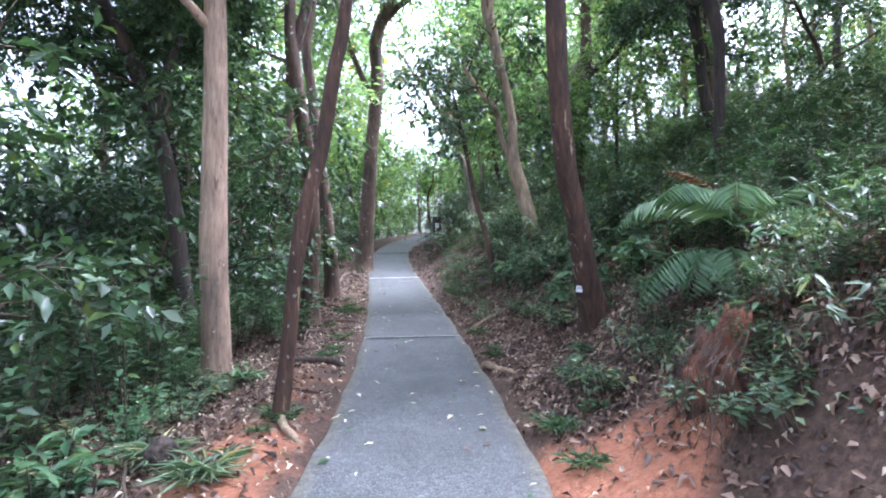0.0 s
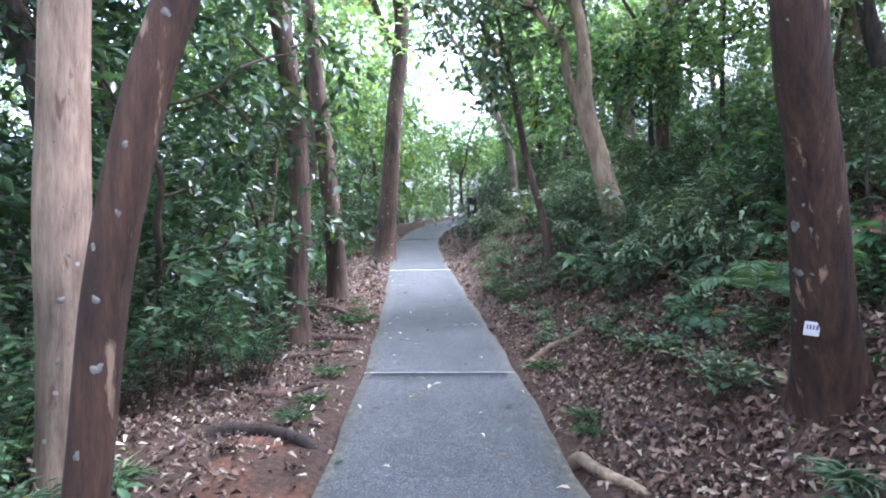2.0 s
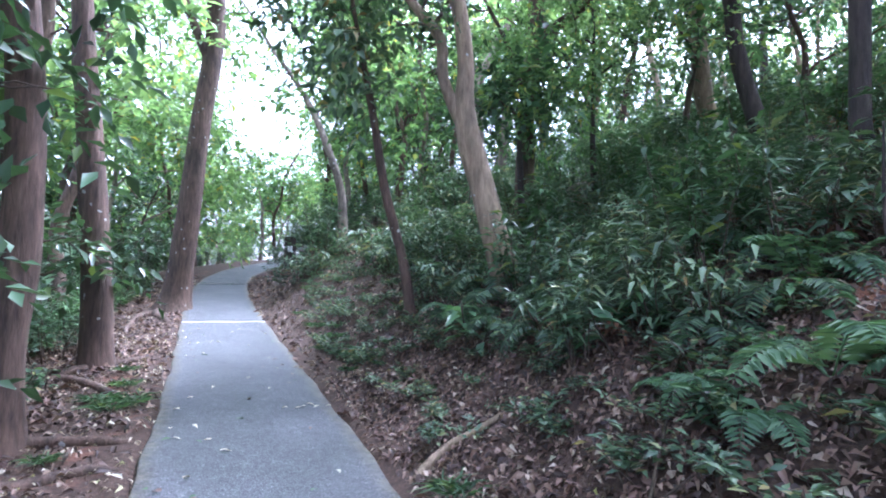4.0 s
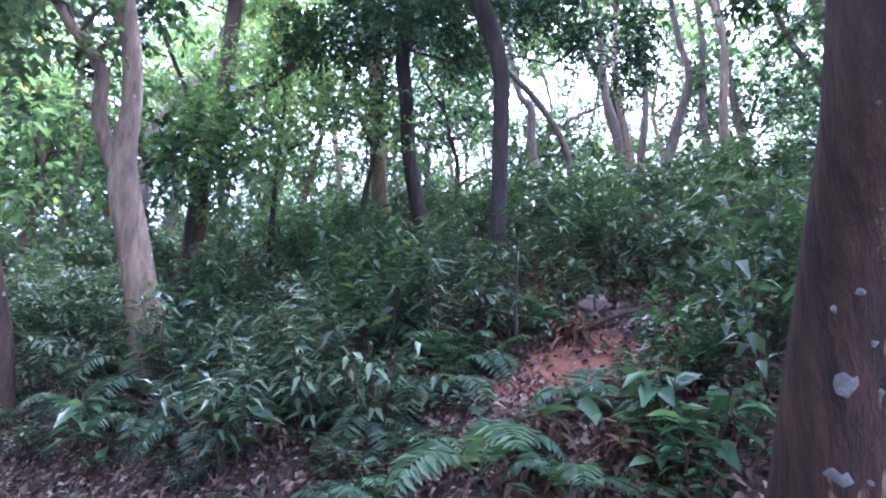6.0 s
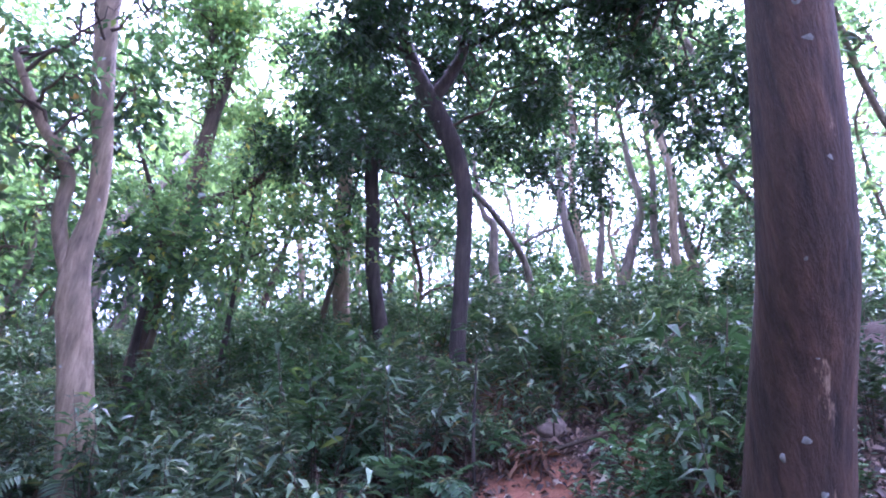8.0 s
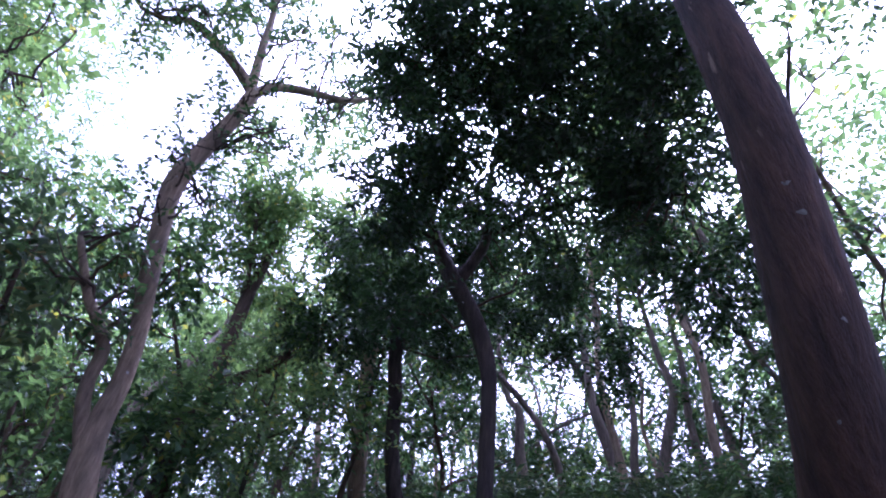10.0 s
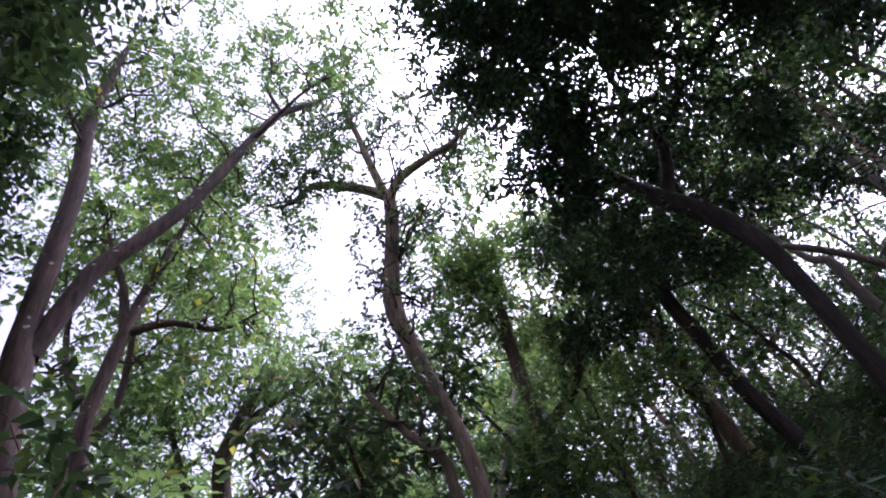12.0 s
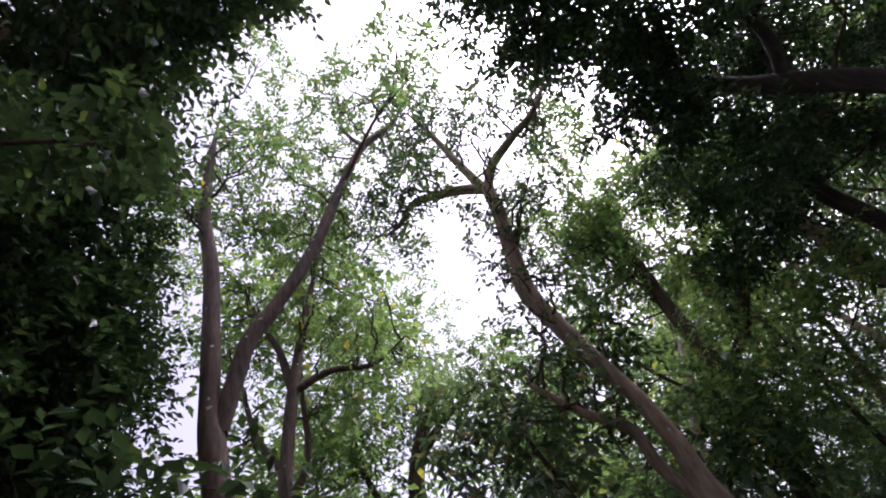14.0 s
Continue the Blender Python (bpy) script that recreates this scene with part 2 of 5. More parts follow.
def tube(line, sides=10, rough=0.06, flare=0.0):
    """Tapered, slightly uneven limb along rows of x, y, z, radius, closed at the tip."""
    line = np.asarray(line, float)
    n = len(line)
    tang = unit(np.gradient(line[:, :3], axis=0))
    ref = np.where(np.abs(tang[:, 2:3]) > 0.9, np.array([[1.0, 0, 0]]), np.array([[0, 0, 1.0]]))
    s = unit(np.cross(tang, ref))
    for i in range(1, n):
        s[i] = unit(s[i - 1] - tang[i] * (s[i - 1] @ tang[i]))
    b = np.cross(tang, s)
    a = np.linspace(0, 2 * np.pi, sides, endpoint=False)
    ph = rng.uniform(0, 6.28, 3)
    dist = np.concatenate([[0], np.cumsum(np.linalg.norm(np.diff(line[:, :3], axis=0), axis=1))])
    wob = 1 + rough * (np.sin(2 * a[None] + 0.6 * dist[:, None] + ph[0]) + 0.6 * np.sin(3 * a[None] - 0.8 * dist[:, None] + ph[1]) + 0.5 * np.sin(5.3 * dist[:, None] + ph[2]))
    if flare:
        wob = wob + flare * 0.45 * np.exp(-dist[:, None] / 0.14) * (1 + 0.5 * np.sin(4 * a[None] + ph[2]))
    r = np.maximum(line[:, 3], 0.002)[:, None] * wob
    v = line[:, None, :3] + r[..., None] * (np.cos(a)[None, :, None] * s[:, None] + np.sin(a)[None, :, None] * b[:, None])
    v = v.reshape(-1, 3)
    f = []
    for i in range(n - 1):
        for j in range(sides):
            k = (j + 1) % sides
            f += [(i * sides + j, i * sides + k, (i + 1) * sides + k), (i * sides + j, (i + 1) * sides + k, (i + 1) * sides + j)]
    tip = len(v)
    v = np.vstack([v, line[-1:, :3]])
    f += [((n - 1) * sides + j, (n - 1) * sides + (j + 1) % sides, tip) for j in range(sides)]
    return v, np.array(f)


def bent(a, b, r0, r1, sag=0.12, n=5):
    """A crooked line from a to b with radii from r0 to r1."""
    a, b = np.asarray(a, float), np.asarray(b, float)
    ln = np.linalg.norm(b - a)
    t = np.linspace(0, 1, n)[:, None]
    p = a + (b - a) * t + rng.normal(0, sag * ln * 0.35, (n, 3)) * np.sin(np.pi * t)
    return np.hstack([p, r0 + (r1 - r0) * t])


def blob_leaves(blobs, per_m2, length, ratio=0.5, droop=0.25, shape=SMALL):
    """Leaves set along short sprays that gather in uneven clumps (x, y, z, radius), with gaps between the clumps."""
    out, row = [], 9
    for x, y, z, r in blobs:
        n = max(3, int(per_m2 * 4 * r * r / row))
        sub = max(4, int(9 * r / 0.6))
        centres = unit(rng.normal(0, 1, (sub, 3))) * r * rng.uniform(0.3, 0.95, (sub, 1)) * np.array([1.15, 1.15, 0.8])
        p0 = centres[rng.integers(0, sub, n)] + rng.normal(0, 1, (n, 3)) * r * 0.24 * np.array([1, 1, 0.7])
        way = unit(unit(p0) * 0.7 + rng.normal(0, 0.6, (n, 3)) + np.array([0, 0, 0.1 - droop]))
        u = np.linspace(0, 1, row)[None, :] + rng.uniform(-0.06, 0.06, (n, row))
        p = p0[:, None] + way[:, None] * (u * length * 3.2)[..., None] - np.array([0, 0, 0.5 * length]) * (u ** 2)[..., None]
        across = unit(np.cross(way, rng.normal(0, 0.35, (n, 3)) + np.array([0, 0, 1.0])))
        turn = np.where(np.arange(row) % 2, 1.0, -1.0)[None, :, None]
        d = way[:, None] * 0.6 + across[:, None] * turn * (1 - 0.5 * u[..., None]) + rng.normal(0, 0.28, (n, row, 3)) + np.array([0, 0, -droop * 0.6])
        p, d = p.reshape(-1, 3), d.reshape(-1, 3)
        m = len(p)
        nn = rng.normal(0, 0.4, (m, 3)) + np.array([0, 0, 1.0])
        ln = length * rng.uniform(0.65, 1.25, m)
        out.append(leaf_arrays(p + np.array([x, y, z]), d, nn, ln, ln * ratio * rng.uniform(0.8, 1.2, m), shape))
    return join(out)


def twigs(blobs, sources, r0=0.02, spread=5):
    """Thin branches from the nearest limb to each clump, and shoots inside the clump."""
    src = np.vstack([np.asarray(s)[:, :3] for s in sources])
    out = []
    for x, y, z, r in blobs:
        c = np.array([x, y, z])
        near = src[np.argmin(np.linalg.norm(src - c, axis=1) + 0.6 * np.maximum(0, src[:, 2] - z + 0.2))]
        out.append(tube(bent(near, c, r0, r0 * 0.45, 0.2, 6), 5, 0.04))
        for _ in range(spread):
            e = c + unit(rng.normal(0, 1, 3)) * r * rng.uniform(0.6, 1.0)
            out.append(tube(bent(c, e, r0 * 0.4, 0.003, 0.2, 4), 4, 0.0))
    return join(out)


def tree(name, label, trunk, limbs, blobs, bark_mat, leaf_mat, per_m2=260, leaf=0.09, ratio=0.5, sides=14, flare=0.5, group="", shape=SMALL, twig=0.022, category="tree", shoots=0):
    """A tree at its base with a trunk, one mesh a limb, twigs and a crown of leaves."""
    base = np.array(trunk[0][:3])
    root = thing(name, base, label, category, group)
    off = np.array([*base, 0.0])
    line = smooth_line(trunk, 8 * len(trunk))
    v, f = tube(line, sides, 0.028, flare)
    part("trunk", mesh_data("trunk", v - base, f, bark_mat, True), root)
    sources = [line[len(line) // 2:]]
    for lim in limbs:
        ll = smooth_line(lim, 6 * len(lim))
        sources.append(ll)
        v, f = tube(ll, 9, 0.05)
        part("limb", mesh_data("limb", v - base, f, bark_mat, True), root)
    if len(blobs):
        side = []
        blobs = list(blobs)
        for src in sources:
            for _ in range(shoots):
                a = src[rng.integers(len(src) // 2, len(src))]
                e = a[:3] + unit(rng.normal(0, 1, 3) + np.array([0, 0, 0.5])) * rng.uniform(0.5, 1.3)
                s0 = bent(a[:3], e, min(0.022, a[3] * 0.6 + 0.004), 0.006, 0.3, 6)
                side.append(tube(s0, 5, 0.0))
                for _ in range(3):
                    b = s0[rng.integers(2, 6)]
                    e2 = b[:3] + unit(rng.normal(0, 1, 3)) * rng.uniform(0.25, 0.6)
                    side.append(tube(bent(b[:3], e2, 0.007, 0.003, 0.3, 5), 4, 0.0))
                    blobs.append((*e2, rng.uniform(0.12, 0.24)))
        v, f = join([twigs(blobs[:60], sources, twig, 4), *side])
        leaves = blob_leaves(blobs, per_m2, leaf, ratio, shape=shape)
        woody = len(f)
        v, f = join([(v, f), leaves])
        me = mesh_data("crown", v - base, f, leaf_mat)
        me.materials.append(TWIG)
        kinds = np.zeros(len(f), np.int32)
        kinds[:woody] = 1
        me.polygons.foreach_set("material_index", kinds)
        part("crown", me, root)
    return root


# ------------------------------------------------------------ lie of the land
def curve(x, xs, ys):
    return np.interp(x, xs, ys)


def path_z(y):
    y = np.asarray(y, float)
    f = lambda q: curve(q, [-40, 0, 5, 8, 12, 16, 20, 24, 30, 40, 70], [-0.5, 0, 0.03, 0.13, 0.38, 0.7, 1.08, 1.48, 2.32, 3.7, 7])
    return (f(y - 1.2) + f(y - 0.6) + f(y) + f(y + 0.6) + f(y + 1.2)) / 5


def path_x(y):
    y = np.asarray(y, float)
    f = lambda q: curve(q, [-40, 0, 3, 5, 7, 9, 12, 16, 20, 24, 26.5, 29, 32, 36, 42, 70], [0.4, -0.1, -0.13, -0.18, -0.3, -0.45, -0.75, -1.2, -1.65, -1.9, -1.75, -1.2, 0.2, 3, 9, 40])
    return (f(y - 1.2) + f(y - 0.6) + f(y) + f(y + 0.6) + f(y + 1.2)) / 5


HALF = 0.74


def ground_z(x, y):
    """Height of the ground: a bank that climbs on one side of the path, a slope that falls away on the other."""
    x, y = np.asarray(x, float), np.asarray(y, float)
    d = x - path_x(y)
    up = curve(d - HALF, [0, 0.25, 0.7, 1.1, 1.5, 2.2, 3.2, 4.5, 6, 8, 12, 20, 60, 400], [0, 0.02, 0.24, 0.58, 0.9, 1.25, 1.72, 2.45, 3.2, 3.8, 4.1, 3.6, -3, -20])
    down = curve(-d - HALF, [0, 1, 2, 3, 5, 10, 20, 60, 400], [0, -0.02, -0.08, -0.25, -0.9, -2.6, -5, -14, -30])
    z = path_z(y) + np.where(d > 0, up, down)
    z = z + 0.42 * np.exp(-(((x - 2.25) / 0.5) ** 2 + ((y - 2.7) / 0.75) ** 2))
    off = np.clip((np.abs(d) - HALF) / 0.5, 0, 1)
    rough = 0.035 * np.sin(2.1 * x + 1.3 * y) * np.sin(1.7 * y - 0.8 * x) + 0.02 * np.sin(5.3 * x + 2 * np.sin(3.1 * y)) * np.sin(4.7 * y + 1.1)
    wide = 0.25 * np.sin(0.37 * x + 0.9) * np.sin(0.31 * y + 0.4) * np.clip((np.abs(d) - 4) / 6, 0, 1)
    return z + off * rough + wide - 0.05 * (np.abs(d) < HALF + 0.02) - 0.012


def axis(lo, hi, fine_lo, fine_hi, step):
    fine = np.arange(fine_lo, fine_hi, step)
    a, b, s = [], [], step
    p = fine_lo
    while p > lo:
        s *= 1.16
        p -= s
        a.append(p)
    p, s = fine[-1], step
    while p < hi:
        s *= 1.16
        p += s
        b.append(p)
    return np.concatenate([a[::-1], fine, b])


gx, gy = axis(-600, 600, -5, 6, 0.1), axis(-600, 600, -1, 15, 0.12)
XX, YY = np.meshgrid(gx, gy)
ZZ = ground_z(XX, YY)
idx = np.arange(XX.size).reshape(XX.shape)
quads = np.stack([idx[:-1, :-1], idx[:-1, 1:], idx[1:, 1:], idx[1:, :-1]], -1).reshape(-1, 4)
gm = mesh_data("ground", np.stack([XX, YY, ZZ], -1).reshape(-1, 3), quads, SOIL, True)


def bare_soil(x, y):
    """How far the ground is trodden or washed bare: 0 litter, 1 red earth."""
    d = x - path_x(y)
    left = np.exp(-((d + HALF + 0.45) / 0.45) ** 2) * curve(y, [0, 2, 3, 5, 9, 15], [0.5, 0.6, 0.6, 0.3, 0.25, 0.15])
    right = np.exp(-((d - HALF - 0.25) / 0.3) ** 2) * curve(y, [0, 2.5, 3.2, 4.5, 6, 8], [0.5, 0.5, 0.45, 0.22, 0.1, 0.0])
    cut = 0.6 * np.exp(-(((x - 1.15) / 0.42) ** 2 + ((y - 2.9) / 0.65) ** 2)) + 0.95 * np.exp(-(((x - 3.05) / 0.48) ** 2 + ((y - 6.98) / 0.42) ** 2))
    return np.clip(left + right + cut, 0, 1)


at = gm.attributes.new("bare", "FLOAT", "POINT")
at.data.foreach_set("value", bare_soil(XX, YY).ravel().astype(np.float32))
tagged(new("ground", gm), "leaf-strewn red forest soil rising in a bank", "ground", kind="structure")

# ------------------------------------------------------------ the path, slab by slab
path = tagged(new("path"), "narrow grey concrete footpath with worn speckled surface", "path", kind="structure")


def slab(y0, y1):
    n = max(2, int((y1 - y0) / 0.25))
    rows, rim = [], []
    wob = lambda s, q: 0.012 * math.sin(3.1 * q + s) + 0.008 * math.sin(7.7 * q + 2 * s)
    for q in np.linspace(y0, y1, n):
        c, z = float(path_x(q)), float(path_z(q))
        l, r = c - HALF + wob(1, q), c + HALF + wob(4, q)
        rows += [(l, q, z - 0.12), (l, q, z - 0.012), (l + 0.015, q, z), (l + 0.13, q, z), (r - 0.13, q, z), (r - 0.015, q, z), (r, q, z - 0.012), (r, q, z - 0.12)]
        rim += [1, 1, 0.9, 0, 0, 0.9, 1, 1]
    f = [(8 * i + j, 8 * i + j + 1, 8 * i + j + 9, 8 * i + j + 8) for i in range(n - 1) for j in range(7)]
    e = 8 * n - 8
    f += [(0, 7, 6, 1), (1, 6, 5, 2), (2, 5, 4, 3), (e, e + 1, e + 6, e + 7), (e + 1, e + 2, e + 5, e + 6), (e + 2, e + 3, e + 4, e + 5)]
    me = mesh_data("slab", rows, f, CONCRETE)
    me.attributes.new("rim", "FLOAT", "POINT").data.foreach_set("value", np.array(rim, np.float32))
    part("slab", me, path)


def joint(y, depth):
    c, z = float(path_x(y)), float(path_z(y))
    n = 14
    xs = np.linspace(c - HALF + 0.02, c + HALF - 0.02, n)
    rows = [(x, q, float(path_z(q)) + h) for x in xs for s, h in ((-1, -0.03), (-1, 0.004), (1, 0.004), (1, -0.03)) for q in (y + s * depth * (0.8 + 0.25 * math.sin(9 * x + s)),)]
    f = [(4 * i + j, 4 * i + j + 1, 4 * i + j + 5, 4 * i + j + 4) for i in range(n - 1) for j in range(3)]
    part("joint", mesh_data("joint", rows, f, JOINT), path, "pale mortar joint across the path")


EDGES = [-12.0, -4.0, 1.2, 8.2, 16.3, 24.0, 33.0, 44.0]
for a, b in zip(EDGES[:-1], EDGES[1:]):
    slab(a + 0.005, b - 0.005)
for y, w in zip(EDGES[1:-1], (0.025, 0.025, 0.008, 0.09, 0.03, 0.03)):
    joint(y, w)


# ------------------------------------------------------------ the trees beside the path
gz = lambda x, y: float(ground_z(x, y))


def on_ground(pts, sink=0.08):
    """The line begun a little below the ground under its first point."""
    x, y, z, r = pts[0]
    return [(x, y, gz(x, y) - sink, r), *[p for p in pts[1:] if p[2] > gz(x, y) + 0.1]]


PALE_LINE = on_ground([
    (-2.49, 6.05, 0, 0.165), (-2.49, 6.05, 0.7, 0.15), (-2.5, 6.05, 1.45, 0.15), (-2.48, 6.06, 2.3, 0.14), (-2.45, 6.07, 3.3, 0.13), (-2.45, 6.1, 4.5, 0.12), (-2.45, 6.25, 5.6, 0.11), (-2.4, 6.4, 7.2, 0.06)])
pale_tree = tree("pale_trunk_tree", "tall straight tree with pale smooth bark and dark high crown", PALE_LINE,
    [[(-2.45, 6.1, 4.3, 0.07), (-2.8, 6.4, 5.2, 0.05), (-3.2, 7.6, 5.9, 0.03)], [(-2.45, 6.22, 5.5, 0.06), (-1.9, 6.4, 6.8, 0.04), (-1.0, 6.8, 7.8, 0.02)], [(-2.45, 6.08, 3.9, 0.06), (-3.3, 5.3, 4.9, 0.04), (-4.2, 5.2, 5.4, 0.02)]],
    [(-2.3, 6.0, 6.8, 0.83), (-1.9, 6.7, 7.4, 0.78), (-2.9, 7.0, 6.3, 0.77), (-3.2, 7.9, 5.7, 0.72), (-2.7, 8.1, 6.6, 0.42), (-1.3, 6.6, 7.7, 0.66), (-0.6, 6.9, 8.2, 0.39), (-3.3, 8.8, 5.8, 0.6), (-4.1, 8.6, 5.2, 0.6), (-4.2, 5.2, 5.6, 0.8), (-3.4, 4.6, 6.2, 0.8), (-2.6, 5.0, 7.2, 0.7), (-2.9, 6.3, 4.6, 0.45)],
    BARK_PALE, LEAF_DARK, 1250, 0.105, shoots=3)
LEAN_LINE = on_ground([
    (-1.36, 4.41, 0, 0.08), (-1.32, 4.42, 0.2, 0.07), (-1.26, 4.44, 0.7, 0.067), (-1.2, 4.46, 1.29, 0.067), (-1.1, 4.5, 1.85, 0.069), (-0.98, 4.55, 2.3, 0.067), (-0.87, 4.57, 2.95, 0.065), (-0.76, 4.59, 3.53, 0.06), (-0.65, 4.6, 5, 0.055), (-0.55, 4.4, 6.6, 0.04)])
leaning_tree = tree("leaning_tree", "slim leaning tree with reddish brown bark and lichen spots", LEAN_LINE,
    [[(-0.72, 4.4, 4.8, 0.04), (-0.2, 4.0, 5.8, 0.02)], [(-0.78, 4.42, 4.0, 0.035), (-1.2, 3.9, 5.2, 0.02)]],
    [(-0.5, 4.0, 6.9, 0.7), (0.0, 3.6, 6.2, 0.6), (-1.3, 3.6, 5.6, 0.6), (-0.9, 3.2, 6.6, 0.7)], BARK_RED, LEAF_MID, 700, 0.085, sides=12)
tree("dark_leaning_tree", "dark trunk bending away behind the pale tree", on_ground([
    (-3.36, 7.47, 0, 0.15), (-3.4, 7.45, 0.51, 0.125), (-3.48, 7.41, 1.42, 0.108), (-3.59, 7.35, 2.55, 0.105), (-3.79, 7.26, 3.43, 0.102), (-4.01, 7.15, 4.14, 0.093), (-4.25, 7.03, 4.7, 0.09), (-4.9, 6.7, 6.2, 0.06)]),
    [[(-3.75, 7.28, 3.25, 0.06), (-3.5, 7.4, 4.2, 0.04), (-3.3, 7.9, 5.0, 0.02)], [(-4.1, 7.1, 4.35, 0.05), (-5.0, 7.4, 5.2, 0.02)]],
    [(-4.6, 6.6, 4.9, 0.7), (-5.3, 6.2, 6.0, 0.8), (-5.0, 7.4, 5.4, 0.7), (-3.4, 7.6, 4.6, 0.55), (-4.0, 7.4, 3.6, 0.5), (-4.9, 6.2, 3.9, 0.6), (-5.6, 7.0, 4.6, 0.7), (-4.4, 7.6, 4.4, 0.6), (-3.3, 7.6, 7.4, 0.75), (-3.5, 8.5, 6.2, 0.75), (-2.9, 8.4, 6.6, 0.6), (-3.3, 9.4, 6.0, 0.55), (-3.3, 8.9, 4.9, 0.65), (-2.8, 8.5, 8.5, 0.55), (-3.4, 7.9, 10.2, 0.7), (-3.6, 8.3, 5.1, 0.8)], BARK_DARK, LEAF_DARK, 1300, 0.085)
tree("forked_path_tree", "brown tree forking into two long stems beside the path", on_ground([
    (-2.25, 9.75, 0, 0.19), (-2.24, 9.75, 0.9, 0.15), (-2.18, 9.77, 1.59, 0.138), (-2.2, 9.77, 2.63, 0.13), (-2.28, 9.74, 3.5, 0.128), (-2.4, 9.69, 4.36, 0.13), (-2.46, 9.66, 4.97, 0.125), (-2.49, 9.65, 5.42, 0.1), (-2.49, 9.65, 6.09, 0.1), (-2.51, 9.64, 7.54, 0.095), (-2.61, 9.61, 8.69, 0.085), (-2.57, 9.61, 10.22, 0.065), (-2.46, 9.67, 11.96, 0.015)]),
    [[(-2.41, 9.68, 5.05, 0.09), (-2.25, 9.75, 5.73, 0.092), (-2.12, 9.81, 6.24, 0.092), (-1.83, 9.93, 6.77, 0.09), (-1.31, 10.16, 7.9, 0.09), (-0.65, 10.44, 9.79, 0.078), (-0.17, 10.65, 10.98, 0.068), (0.59, 10.99, 12.09, 0.045), (1.13, 11.19, 13.7, 0.012)],
     [(-0.19, 10.64, 10.91, 0.04), (-0.42, 10.7, 12.02, 0.03), (-0.31, 10.6, 13.14, 0.012)], [(-2.61, 9.61, 8.57, 0.037), (-3.19, 9.77, 9.58, 0.017)], [(-1.43, 10.12, 7.64, 0.025), (-1.52, 11.02, 9.4, 0.012)], [(-0.68, 10.43, 9.68, 0.033), (0.15, 9.8, 10.13, 0.025), (0.81, 9.2, 9.79, 0.01)]],
    [(-2.58, 9.96, 10.9, 0.81), (-3.29, 9.87, 9.59, 0.55), (-1.3, 10.22, 11, 0.71), (-1.22, 11.31, 10.45, 0.61), (-2.49, 10.94, 10.42, 0.71), (-0.13, 9.1, 10.37, 0.55), (0.71, 8.6, 9.45, 0.66), (-3.18, 8.8, 10.09, 0.55), (-2.07, 11.04, 12.91, 1), (-0.42, 11.1, 11.75, 0.8), (-4.08, 9.61, 11.51, 0.9), (-2.6, 10.64, 9.45, 0.7), (-1.47, 9.04, 12.01, 0.7)],
    BARK_BROWN, LEAF_LIGHT, 300, 0.1, shoots=3)
tree("brown_trunk_tree", "brown straight trunk standing behind the forked tree", on_ground([
    (-2.34, 12.5, 0, 0.19), (-2.38, 12.5, 1.36, 0.16), (-2.5, 12.47, 2.81, 0.142), (-2.62, 12.44, 4.05, 0.122), (-2.72, 12.41, 5.21, 0.112), (-2.81, 12.38, 5.92, 0.108), (-2.75, 12.4, 6.54, 0.102), (-2.62, 12.45, 7.43, 0.1), (-2.37, 12.53, 8.74, 0.08), (-2.1, 12.62, 9.91, 0.055), (-1.81, 12.82, 11.38, 0.015)]),
    [[(-2.6, 12.45, 7.59, 0.075), (-1.99, 12.65, 7.9, 0.065), (-1.3, 12.9, 7.91, 0.035), (-0.67, 13.1, 8.43, 0.015)], [(-2.6, 12.45, 7.64, 0.075), (-2.74, 12.41, 8.54, 0.062), (-2.99, 12.32, 9.26, 0.04), (-3.3, 12.24, 10.46, 0.015)], [(-2.79, 12.38, 6.13, 0.06), (-3.14, 12.23, 6.92, 0.05), (-3.32, 12.13, 8.1, 0.02)]],
    [(-2.52, 13.02, 10.23, 1), (-1.84, 13.71, 9.83, 0.89), (-3.52, 12.64, 9.09, 0.7), (-3.31, 14.23, 11.63, 0.9), (-4.11, 13.25, 10.28, 0.8), (-2.31, 13.32, 11.3, 1.3), (-1.94, 14.71, 10.13, 1.2), (-0.93, 13.41, 11.55, 1.2), (-1.8, 11.72, 11.26, 1.1), (-0.56, 15.4, 10.69, 1.1), (-3.53, 15.62, 10.26, 1.2), (-4.48, 12.08, 11.88, 1)], BARK_BROWN, LEAF_LIGHT, 300, 0.1, shoots=3)
